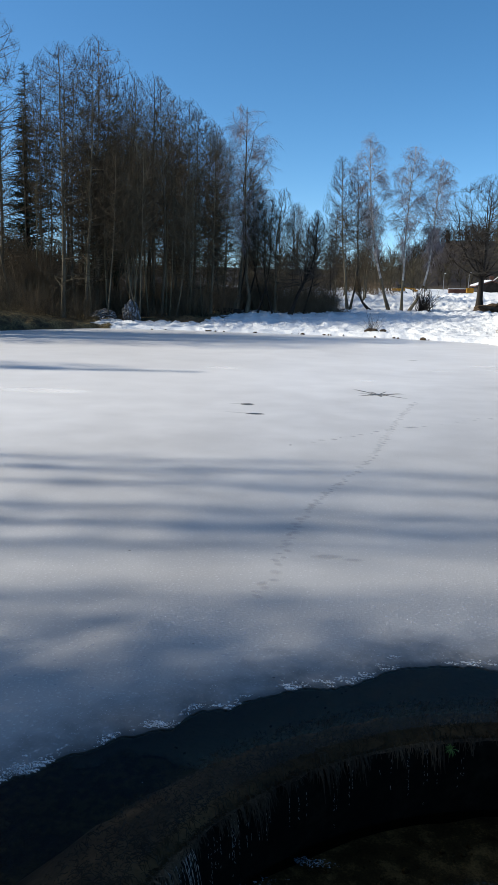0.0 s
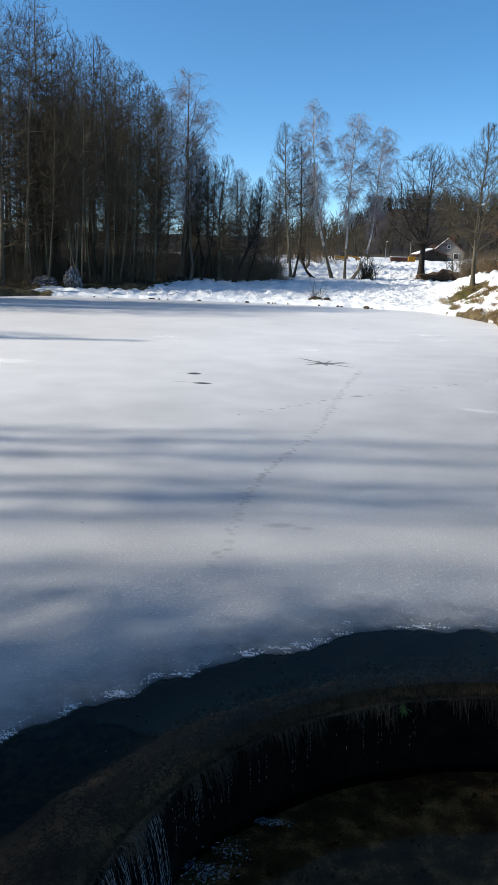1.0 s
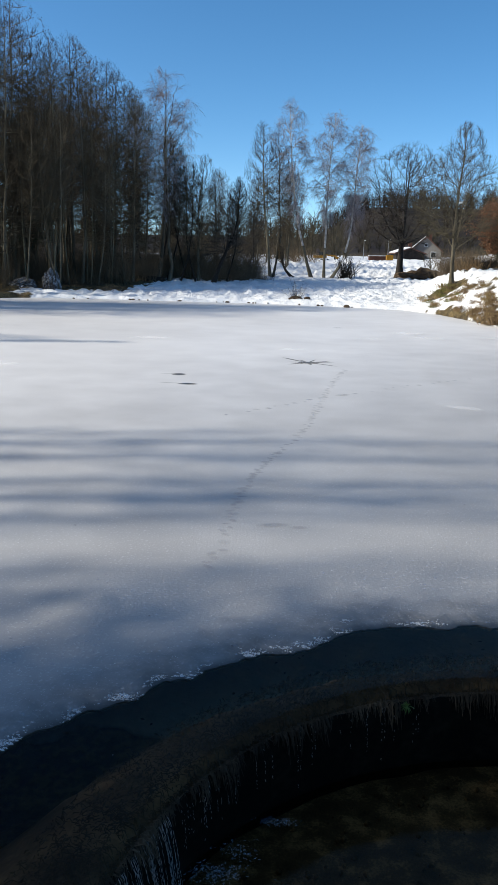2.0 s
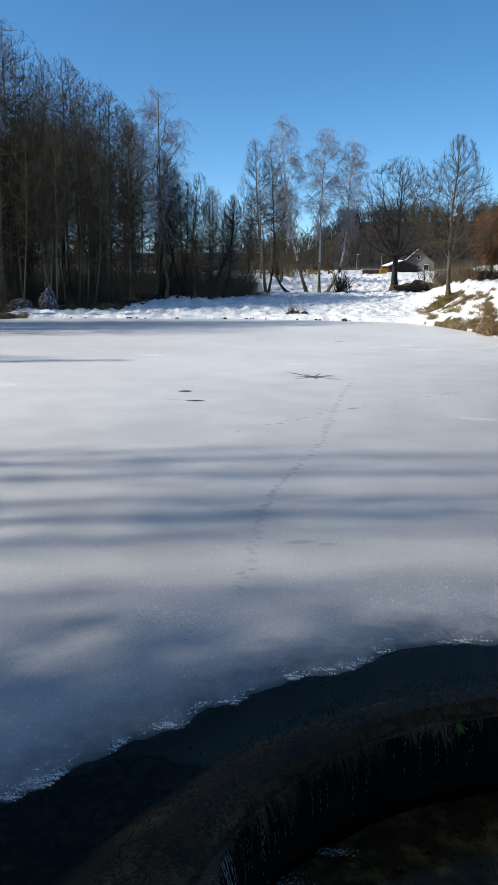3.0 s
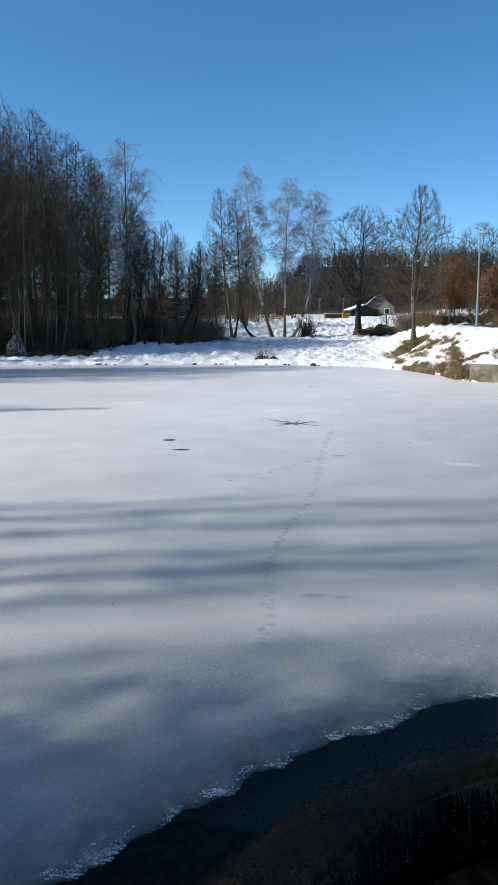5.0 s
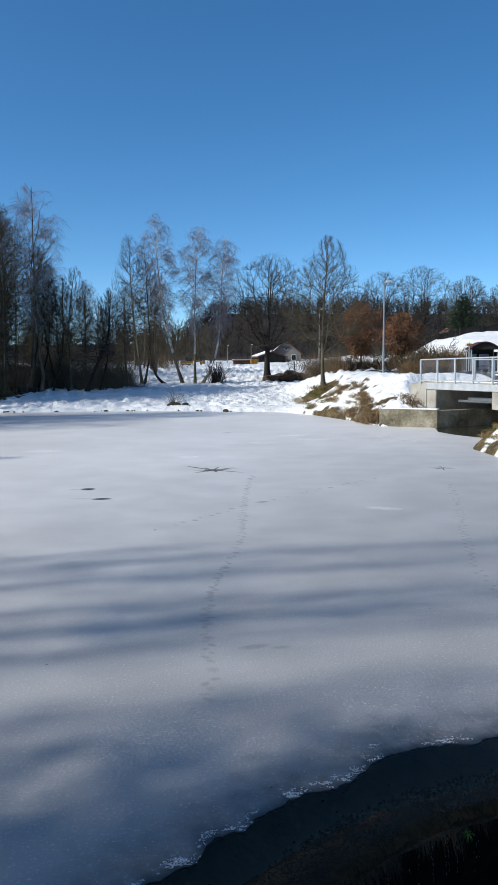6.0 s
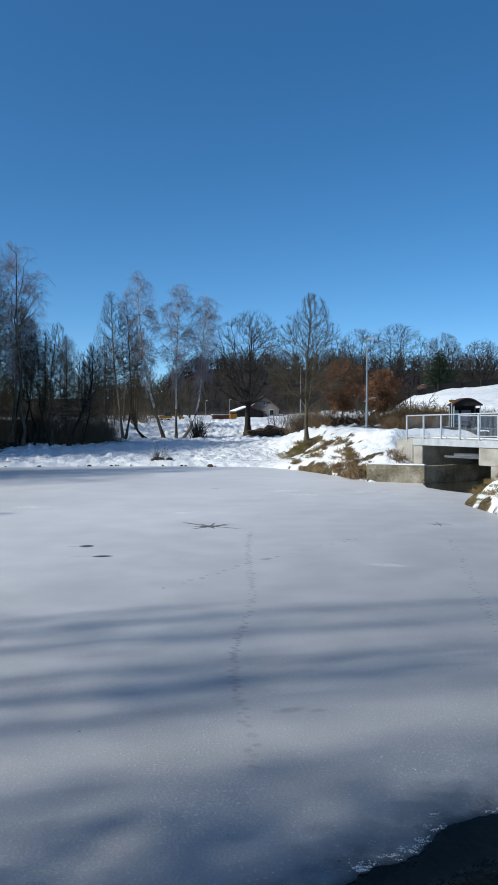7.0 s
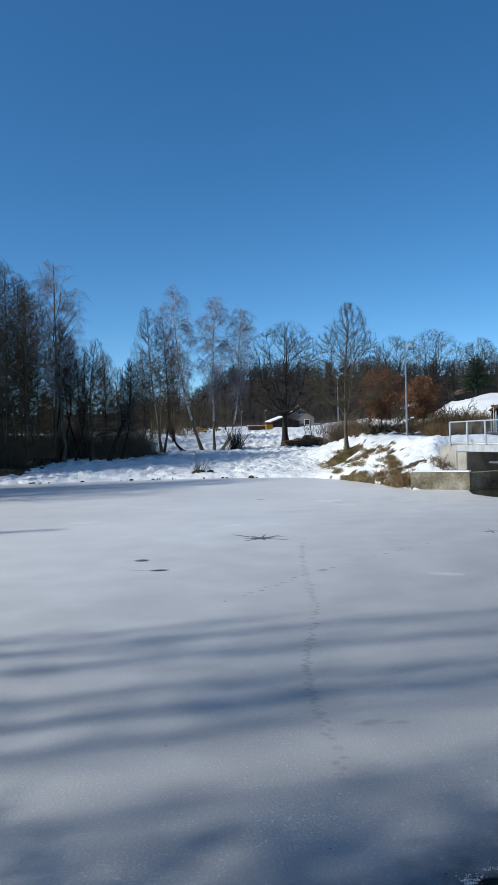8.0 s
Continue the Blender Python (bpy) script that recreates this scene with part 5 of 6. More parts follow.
house(16.8, 130, -8, 4.4, 8, 1.3, 3.2, PLASTER, ROOF_TILE, "small cream gabled house with a snowy brown roof", [(0, 2.1, 0.5, 0.5), (-1.1, 0.75, 0.8, 0.9), (1.1, 0.75, 0.8, 0.9)], True)
house(13.6, 126, 4, 4.0, 5, 1.0, 1.7, WOOD_DARK, ROOF_TILE, "low dark timber shed with a snowy roof", [], True)
house(39.5, 114, 30, 5.5, 6, 2.0, 3.4, PLASTER_RED, ROOF_TILE, "reddish house half hidden behind a spruce", [(0, 2.6, 1.0, 1.0)])
house(28.0, 104, 20, 2.6, 2.6, 1.2, 1.7, WOOD_DARK, ROOF_TILE, "dark garden shed with snow on its roof", [], True)


def shelter(x, y, turn):
    """A bus shelter with an arched roof."""
    ob = thing("bus_shelter", pose(x, y, on_ground(x, y), 0, 0, turn), "open bus shelter with an arched brown roof", "bus shelter")
    w, d, h = 1.6, 1.2, 1.45
    for sx in (-1, 1):
        for sy in (-1, 1):
            part("post", tube(bmesh.new(), (sx * w / 2, sy * d / 2, 0), (sx * w / 2, sy * d / 2, h), 0.04, sides=8), GALV, ob)
    bm = bmesh.new()
    n = 12
    rows = [[bm.verts.new((-w * 0.58 + w * 1.16 * k / n, sy * d * 0.62, h + 0.42 * math.sin(math.pi * k / n) + dz)) for k in range(n + 1)] for sy in (-1, 1) for dz in (0.0, 0.06)]
    for k in range(n):
        for a, b in ((0, 2), (3, 1), (1, 0), (2, 3)):
            bm.faces.new((rows[a][k], rows[a][k + 1], rows[b][k + 1], rows[b][k]))
    part("roof", bm, ROOF_RED, ob)
    box_part("back_panel", (w, 0.04, h), pose(0, d / 2, h * 0.52), WOOD_DARK, ob)
    # dark sheets close the arch, standing in for the shade inside
    arch = [(-w * 0.56 + w * 1.12 * k / n, h + 0.4 * math.sin(math.pi * k / n)) for k in range(n + 1)]
    part("gable", mesh_of("gable", [(u, s * d * 0.55, z) for s in (-1, 1) for u, z in arch], [tuple(range(n + 1)), tuple(range(2 * n + 1, n, -1))] + [(k, k + 1, n + 2 + k, n + 1 + k) for k in range(n)], WOOD_DARK), WOOD_DARK, ob)
    box_part("side_panel", (0.04, d * 0.9, h * 0.8), pose(-w / 2, 0, h * 0.5), WOOD_DARK, ob)
    box_part("side_panel", (0.04, d * 0.9, h * 0.8), pose(w / 2, 0, h * 0.5), WOOD_DARK, ob)
    box_part("poster", (0.42, 0.03, h * 0.62), pose(-0.45, d / 2 - 0.045, h * 0.5), POSTER_TEAL, ob, 0.004, "pale teal poster")
    box_part("poster", (0.6, 0.03, h * 0.62), pose(0.22, d / 2 - 0.045, h * 0.5), POSTER_LILAC, ob, 0.004, "pale lilac poster")
    box_part("bench", (w * 0.8, 0.35, 0.05), pose(0, 0.3, 0.45), WOOD_DARK, ob)
    return ob


shelter(17.7, 49.6, -8)
stop = thing("stop_sign", pose(16.6, 48.9, on_ground(16.6, 48.9)), "yellow stop sign on a thin steel post", "sign")
part("post", tube(bmesh.new(), (0, 0, -0.1), (0, 0, 1.85), 0.03, sides=8), GALV, stop)
part("plate", box(bmesh.new(), (0.36, 0.03, 0.14), pose(0, -0.03, 1.7), 0.01), YELLOW, stop, "yellow plate")


def digger(x, y, turn):
    ob = thing("excavator", pose(x, y, on_ground(x, y, -0.1), 0, 0, turn) @ Matrix.Diagonal((0.8, 0.8, 0.55, 1)), "small yellow excavator parked beyond the meadow", "excavator")
    box_part("undercarriage", (2.2, 1.6, 0.4), pose(0, 0, 0.25), RUBBER, ob, 0.1)
    box_part("body", (2.0, 1.4, 0.6), pose(-0.2, 0, 0.85), YELLOW, ob, 0.08)
    box_part("cab", (0.9, 0.9, 0.9), pose(0.1, -0.2, 1.5), GLASS_DARK, ob, 0.08)
    box_part("boom", (1.9, 0.22, 0.3), pose(1.5, 0.1, 1.15, 0, 10, 0), YELLOW, ob, 0.05)
    box_part("bucket", (0.6, 0.6, 0.5), pose(2.5, 0.1, 0.7), YELLOW, ob, 0.12)
    return ob


digger(0.9, 106, 5)
ct = thing("yellow_container", pose(9.3, 106, on_ground(9.3, 106, -0.2)), "yellow steel container with a ribbed side", "container")
box_part("body", (0.8, 1.4, 0.6), pose(0, 0, 0.62), YELLOW, ct, 0.04)
for k in range(5):
    box_part("rib", (0.05, 0.06, 0.52), pose(-0.34 + 0.17 * k, -0.72, 0.62), YELLOW, ct, 0.01)
hut = thing("market_hut", pose(8.3, 112, on_ground(8.3, 112, -0.3)), "low red-brown hut with a snowy roof", "hut")
box_part("wall", (2.3, 2.4, 0.75), pose(0, 0, 0.37), PLASTER_RED, hut, 0.03)
box_part("roof", (2.6, 2.8, 0.1), pose(0, 0, 0.8), ROOF_TILE, hut, 0.02)
box_part("roof_snow", (2.5, 2.7, 0.08), pose(0, 0, 0.895), SNOW_CAP, hut, 0.04)

# dark paling fence on top of the snowy slope
fence = thing("fence", pose(0, 0, 0), "dark wooden paling fence along the slope's top", "fence")
fx = np.linspace(20.5, 40, 60)
fy = 81 + 0.05 * (fx - 22)
fz = ground_z(fx, fy)
pale = mesh_of("pale", *((lambda v: (v, [(0, 1, 2, 3), (4, 7, 6, 5), (0, 4, 5, 1), (1, 5, 6, 2), (2, 6, 7, 3), (3, 7, 4, 0)]))([(sx * 0.155, sy * 0.02, z) for z in (-0.1, 0.62) for sx, sy in ((-1, -1), (1, -1), (1, 1), (-1, 1))])), WOOD_DARK)
for k in range(60):
    ob = new("pale", pale)
    ob.parent, ob.location = fence, (fx[k], fy[k], fz[k])
for k in range(0, 60, 7):
    part("post", box(bmesh.new(), (0.14, 0.14, 1.0), pose(fx[k], fy[k] - 0.08, fz[k] + 0.3), 0.01), WOOD_DARK, fence)
for h in (0.2, 0.5):
    pts = np.stack([fx, fy + 0.05, fz + h], 1)[None]
    part("rail", tube_mesh("rail", [(pts, np.full((1, 60), 0.04))], WOOD_DARK, 4), WOOD_DARK, fence)

# low grey board fence behind the bus stop
low = thing("board_fence", pose(0, 0, 0), "low weathered grey board fence by the road", "fence")
for k in range(24):
    x = 19.1 + 0.15 * k
    box_part("board", (0.125, 0.03, 0.95), pose(x, 50.3, on_ground(x, 50.3, 0.42)), GREY_BOARD, low, 0.008)
for h in (0.25, 0.7):
    box_part("rail", (3.6, 0.05, 0.08), pose(20.83, 50.345, on_ground(20.8, 50.3, h)), GREY_BOARD, low, 0.01)

# ---- trees ----
def at_ground(x, y, turn=0.0, dz=-0.08, size=1.0):
    return pose(x, y, on_ground(x, y, dz), 0, 0, turn) @ Matrix.Diagonal((size, size, size, 1))


def line(*pts):
    """A trunk's line as offsets in x and height, kept in one upright plane with a little sway."""
    return [(x, 0.04 * math.sin(z * 1.7 + x), z) for x, z in pts]


birch_label = "tall white-barked birch with a thin drooping crown"
tree("birch_tree", birch_label, line((0, 0), (-1.2, 3.6), (-2.05, 8.6), (-2.45, 15.2)), 0.14, "birch", BARK_BIRCH, TWIG_BIRCH, 11, at_ground(-0.12, 77), "birches on the meadow", 0.007, 0.8)
tree("birch_tree", birch_label, line((0, 0), (-0.05, 5.0), (0.2, 10.4), (0.5, 14.3)), 0.12, "birch", BARK_BIRCH, TWIG_BIRCH, 12, at_ground(0.98, 77), "birches on the meadow", 0.007, 0.8)
tree("birch_tree", "birch with a bent foot and a drooping crown", line((0, 0), (1.35, 1.9), (1.75, 6.5), (2.2, 13.3)), 0.12, "birch", BARK_BIRCH, TWIG_BIRCH, 13, at_ground(1.58, 77), "birches on the meadow", 0.007, 0.8)
tree("birch_tree", "twin-stemmed tall birch with long drooping twigs", line((0, 0), (0.6, 2.4), (0.6, 6.8), (0.75, 16.0)), 0.17, "birch", BARK, TWIG_BIRCH, 14, at_ground(-12.48, 67.5), "birches on the meadow", 0.0068, 0.95, [(line((1.0, 0), (0.9, 4.6), (0.5, 9.9), (1.4, 14.2)), 0.15)], wide=2.8)
tree("alder_tree", "slender bare tree with upright branches", line((0, 0), (-0.85, 7.5), (-1.05, 13.3)), 0.14, "slim", BARK, TWIG_GREY, 15, at_ground(-3.82, 77), "slender trees on the meadow", 0.009, 0.8)
tree("alder_tree", "slender bare tree leaning at its foot", line((0.1, 0), (0.75, 3.1), (0.25, 12.8)), 0.11, "slim", BARK, TWIG_GREY, 16, at_ground(-3.75, 77.2), "slender trees on the meadow", 0.009, 0.8)
tree("leaning_stump", "short leaning dark trunk with a few twigs", line((0, 0), (-0.75, 0.75), (-1.1, 1.6), (-1.3, 3.1)), 0.16, "slim", BARK_DARK, TWIG, 17, at_ground(-1.79, 77), thick=0.3)
tree("oak_tree", "broad old oak with a dark trunk and spreading limbs", line((0, 0), (-0.1, 2.4), (0.2, 6.0), (0.4, 10.8)), 0.36, "dome", BARK_DARK, TWIG_GREY, 18, at_ground(8.25, 82), "", 0.0115, 1.3, dome(180, 10, 3.0, 12.8, 4.0, 0.12), wide=4.0)
tree("ash_tree", "bare grey tree with many ascending stems on the bank", line((0, 0), (-0.1, 3.6), (0.1, 6.6), (0.3, 9.7)), 0.15, "ash", BARK, TWIG_OLIVE, 19, at_ground(8.97, 55.6), "", 0.008, 1.35, dome(190, 7, 2.4, 7.6, 2.3, 0.05), wide=3.3)

# the wood on the far bank: a few source trees, then copies
ALD = "tall bare alder of the dark bankside wood"
kinds = [tree("alder_tree", ALD, line((0, 0), (0.1, 5), (0.0, 17.2)), 0.15, "alder", BARK, TWIG, 31, at_ground(-21.7, 54), "wood on the bank", 0.0088, 0.6),
         tree("alder_tree", ALD, line((0, 0), (0.5, 7), (0.85, 17.0)), 0.14, "alder", BARK, TWIG, 32, at_ground(-21.3, 57), "wood on the bank", 0.0088),
         tree("alder_tree", ALD, line((0, 0), (-0.3, 8), (0.1, 16)), 0.12, "slim", BARK, TWIG, 33, at_ground(-18.5, 60), "wood on the bank", 0.0088, 1.0),
         tree("alder_tree", ALD, line((0, 0), (0.3, 6), (-0.2, 16.5)), 0.13, "slim", BARK, TWIG, 34, at_ground(-16.8, 61), "wood on the bank", 0.0088, 1.1),
         tree("alder_tree", ALD, line((0, 0), (0.2, 6), (0.3, 15.2)), 0.15, "alder", BARK, TWIG, 35, at_ground(-15.4, 65), "wood on the bank", 0.0088, 1.0),
         tree("alder_tree", "dark bare alder at the end of the wood", line((0, 0), (-0.1, 6), (0.5, 9.6)), 0.12, "ash", BARK, TWIG_OLIVE, 36, at_ground(-9.2, 68), "", 0.008, 0.5, wide=2.1),
         tree("alder_tree", "slim bare tree standing out of view beside the wood", line((0, 0), (0.2, 7), (0.1, 15)), 0.2, "slim", BARK, TWIG, 38, at_ground(-37, 70), "", 0.012, 0.35),
         # unseen trees added for the long streaks of shade across the ice
         tree("poplar_tree", "tall unseen poplar, its thick trunk placed to shade the ice", line((0, 0), (0.2, 9), (0.0, 22.5)), 0.26, "pole", BARK, TWIG, 44, at_ground(-24, 6.85), "poplars on the near bank", 0.012),
         tree("poplar_tree", "tall unseen slender poplar placed to shade the ice", line((0, 0), (-0.2, 9), (0.1, 22)), 0.125, "pole", BARK, TWIG, 45, at_ground(-24, 7.65), "poplars on the near bank", 0.012, 0.8)]
tree("bent_alder", "dark leaning alder with a crooked trunk", line((0, 0), (0.75, 2.1), (1.9, 4.2), (2.05, 8.0)), 0.18, "ash", BARK_DARK, TWIG_GREY, 37, at_ground(-7.92, 67), "", 0.008, 0.45, wide=2.4)
rng = np.random.default_rng(40)
# place, kind and height of the trees along the wood's edge
EDGE = [(-27.2, 56.4, 0, 18.0), (-21.7, 60.4, 4, 18.2), (-23.6, 60.0, 1, 17.6), (-19.2, 62.6, 3, 16.6), (-17.9, 62.6, 0, 16.6), (-16.5, 64.2, 4, 15.4), (-15.2, 63.6, 1, 15.0), (-13.9, 64.8, 4, 13.4), (-14.6, 70, 5, 10.5),
        (-25.4, 59.6, 2, 16.5), (-21.9, 62.0, 2, 16.8), (-20.6, 60.2, 3, 15.8), (-18.6, 59.2, 2, 14.6), (-22.4, 58.0, 3, 15.4), (-14.2, 67.5, 2, 12.8), (-8.0, 80, 5, 8.0), (-5.7, 85, 3, 9.6), (-29.5, 59.5, 1, 17.6)]
SPOTS = [(x, y, k, high / (16.6, 16.4, 15.4, 15.9, 14.6, 9.6)[k]) for x, y, k, high in EDGE]
SPOTS += [(rng.uniform(-30, -14.5), rng.uniform(65, 80), int(rng.choice([0, 1, 4, 2, 3])), rng.uniform(0.8, 0.95)) for _ in range(13)]
SPOTS += [(rng.uniform(-24.5, -13.2), rng.uniform(65.5, 80), int(rng.choice([0, 1, 4, 2, 3])), rng.uniform(0.74, 0.92)) for _ in range(16)]
# hidden behind the wood, added for streaks of shade on the back meadow
SPOTS += [(rng.uniform(-0.34, -0.245) * y, y, int(rng.integers(0, 5)), rng.uniform(0.95, 1.1)) for y in np.linspace(80, 100, 12)]
SPOTS += [(rng.uniform(-15, -2), rng.uniform(86, 104), int(rng.integers(0, 5)), rng.uniform(0.46, 0.66)) for _ in range(12)]
for x, y, k, s in SPOTS:
    copy_thing(kinds[k], at_ground(x, y, rng.uniform(0, 360), size=s))
SAP = "thin leaning young tree at the edge of the wood"
saps = [tree("young_tree", SAP, line((0, 0), (0.5, 5), (0.7, 11.5)), 0.06, "slim", BARK, TWIG, 46, at_ground(-19.5, 56.6), "young trees of the wood", 0.0085, 0.5),
        tree("young_tree", SAP, line((0, 0), (-0.9, 4), (-1.2, 10.0)), 0.065, "slim", BARK, TWIG_OLIVE, 47, at_ground(-17.4, 57.2), "young trees of the wood", 0.0085, 0.6),
        tree("young_tree", SAP, line((0, 0), (0.9, 3), (1.0, 9.0)), 0.08, "slim", BARK_DARK, TWIG_GREY, 48, at_ground(-10.6, 67.5), "young trees of the wood", 0.0085, 0.7)]
stem = tree("young_tree", "slim pale-barked stem among the dark alders", line((0, 0), (0.35, 4), (0.3, 12.5)), 0.055, "pole", BARK_GREY, TWIG, 49, at_ground(-18.2, 58.4), "young trees of the wood", 0.008, 0.6)
for x, y, turn, s in ((-25.2, 57.2, 20, 1.0), (-24.2, 58.6, 200, 1.1), (-23.0, 57.4, 80, 1.05), (-22.2, 59.4, 300, 1.1), (-20.2, 58.8, 150, 1.0), (-19.2, 60.4, 10, 1.1), (-17.4, 59.6, 230, 0.95), (-16.6, 61.6, 100, 1.0), (-16.0, 60.2, 340, 0.85), (-15.0, 62.4, 60, 0.95), (-14.2, 63.4, 190, 0.85), (-21.0, 57.4, 270, 0.9), (-26.4, 58.8, 120, 1.15)):
    copy_thing(stem, at_ground(x, y, turn, size=s))
for k in range(11):
    x = rng.uniform(-26, -14)
    copy_thing(saps[int(rng.integers(0, 2))], at_ground(x, 57.6 + abs(rng.normal()) * 3 + max(0, -22 - x) * -0.9, rng.uniform(0, 360), size=rng.uniform(0.8, 1.25)))
for x, y, turn, s in ((-11.9, 68.8, 30, 1.15), (-10.4, 70.2, 200, 1.2), (-9.3, 67.2, 170, 0.9), (-7.0, 68.5, 20, 0.9), (-6.1, 71, 185, 0.75), (-13.1, 66.5, 190, 1.1), (-8.6, 73, 90, 1.0), (-4.9, 73, 250, 0.8), (-12.9, 69.5, 340, 1.3)):
    copy_thing(saps[2], at_ground(x, y, turn, size=s))


def heap(name, label, category, x, y, size, mat, seed, rough=0.35, dz=0.0):
    """A lumpy heap lying on the ground."""
    bm = bmesh.new()
    bmesh.ops.create_icosphere(bm, subdivisions=4, radius=1.0)
    off = Vector((seed, seed * 0.7, 0))
    for v in bm.verts:
        n = v.co.copy()
        v.co *= 1 + rough * noise.noise(n * 2.2 + off) + 0.5 * rough * noise.noise(n * 5.5 + off) + 0.25 * rough * noise.noise(n * 13 + off)
    ob = part(name, bm, mat, None)
    ob.matrix_world = pose(x, y, on_ground(x, y, dz)) @ Matrix.Diagonal((*size, 1))
    return tagged(ob, label, category)


heap("earth_mound", "low heap of dark earth and roots by the oak", "heap", 10.3, 80.6, (2.1, 1.2, 0.8), EARTH, 3.1, 0.5)
heap("earth_mound", "low heap of dark earth and roots by the oak", "heap", 8.7, 81.6, (1.0, 0.9, 0.4), EARTH, 5.7)
heap("snowy_mound", "tall brush pile dusted with blue-white snow", "brush pile", -18.0, 57.4, (0.62, 0.7, 1.4), DUSTED, 8.3, 0.3)
heap("snowy_mound", "low snow-dusted pile of cut branches", "brush pile", -19.9, 57.0, (0.9, 0.6, 0.55), DUSTED, 9.3, 0.4)
heap("root_clump", "dark root clump of the shore bush", "clump", -1.05, 55.35, (0.42, 0.3, 0.2), EARTH, 2.2)
heap("root_clump", "small dark clod on the snowy shore", "clump", -0.3, 55.2, (0.2, 0.16, 0.1), EARTH, 4.4)
heap("fallen_trunk", "dark fallen trunk in front of the thicket", "fallen trunk", -13.2, 66.0, (1.6, 0.3, 0.35), BARK_DARK, 6.1)
conifer("spruce_tree", "dark green spruce standing inside the bare wood", 17.4, 3.6, 41, at_ground(-29.5, 66))
conifer("spruce_tree", "dark green spruce standing inside the bare wood", 16.6, 3.8, 42, at_ground(-22.8, 68))
# the last three stand out of view, added to shade the wood
for x, y, h, w, k in ((-31.5, 59.0, 15.5, 3.6, 144), (-27.6, 61.5, 14.0, 3.4, 145), (-33.5, 64.0, 17.0, 3.6, 146), (-36.0, 57.5, 18.5, 4.4, 147), (-34.6, 60.6, 19.0, 4.4, 148), (-38.5, 63.0, 20.0, 4.6, 149)):
    conifer("spruce_tree", "dark green spruce at the edge of the bare wood", h, w, k, at_ground(x, y))
conifer("spruce_tree", "small dark spruce by the fence", 6.0, 4.0, 43, at_ground(30.8, 90), 4.0)

# bank trees added outside the view to shade the near ice and the weir
SHADE = [(-24.3, 11.0, 8, 0.74), (-24, 10.1, 8, 0.95), (-24.6, 9.0, 8, 1.05), (-24.0, 5.95, 8, 0.9), (-23, 4.3, 8, 0.9), (-15.4, 3.6, 4, 0.85), (-17.4, 3.3, 1, 0.85), (-31, 26.4, 2, 0.9)]
for k, (x, y, high) in enumerate(((-13.2, 3.2, 20), (-12.6, 0.9, 21), (-13.8, -0.9, 20), (-12.4, -2.6, 20), (-16.6, 1.5, 22), (-16.0, -0.2, 22))):
    conifer("spruce_tree", "unseen spruce added to shade the weir and near ice", high, 4.2, 140 + k, at_ground(x, y), 2.8 if k < 2 else 1.0)
for k, (x, y, high, wide) in enumerate(((-30.5, 41.5, 16, 2.0), (-33, 44.0, 18, 2.4), (-29.5, 46.8, 16, 2.0), (-31.0, 25.3, 16.6, 3.0), (-27.6, 45.4, 17, 2.2), (-26.4, 47.5, 18, 2.2), (-29.2, 42.2, 16, 2.0))):
    conifer("spruce_tree", "unseen spruce added to shade the ice farther out", high, wide, 150 + k, at_ground(x, y), 2.6 if k == 3 else 1.0)
# more unseen trees, added for the band of shade along the far ice
SHADE += [(-31.5, 49.5, 0, 0.95), (-26.6, 47.6, 4, 1.2), (-25.8, 45.6, 0, 1.1), (-27.4, 46.4, 1, 1.15), (-26.6, 44.4, 3, 1.1), (-28.6, 43.0, 4, 1.15), (-28.0, 40.6, 0, 1.0), (-29.6, 38.6, 1, 0.95)]
for x, y, k, s in SHADE:
    copy_thing(kinds[k], at_ground(x, y, rng.uniform(0, 360), size=s))

# beeches that keep their dry leaves
def beech(x, y, high, wide, seed):
    rng = np.random.default_rng(seed)
    ob = tree("beech_tree", "young beech holding its rust-brown dry leaves", line((0, 0), (0.05, high * 0.5), (0, high)), 0.1, "ash", BARK_GREY, TWIG, seed, at_ground(x, y), "rust-brown beeches", 0.008, 0.25, category="beech")
    n = 17000
    t = np.clip(rng.beta(1.5, 1.5, n), 0.0, 1)
    w = 1.22 * wide * np.interp(t, [0, 0.12, 0.35, 0.6, 0.82, 0.95, 1.0], [0.3, 0.62, 1.0, 0.97, 0.72, 0.42, 0.12])
    a, r = rng.uniform(0, 6.28, n), np.sqrt(rng.uniform(0.02, 1, n))
    lump = 1 + 0.22 * np.sin(a * 3 + t * 9 + seed) + 0.18 * np.sin(a * 7 - t * 17) + 0.12 * rng.normal(size=n)
    spots = np.stack([w * r * lump * np.cos(a), w * r * lump * np.sin(a), high * (0.26 + 0.76 * t)], 1)
    keep = np.sin(spots[:, 0] * 5.1) + np.sin(spots[:, 2] * 4.3 + 1) + np.sin(spots[:, 1] * 4.7) > rng.uniform(-2.0, 0.2, n)
    part("leaves", leaves_mesh("leaves", rng, spots[keep], 0.062, DRY_LEAF), DRY_LEAF, ob, "rust-brown dry leaves")


beech(13.45, 64, 5.5, 1.5, 51)
beech(15.6, 60, 4.2, 1.25, 52)
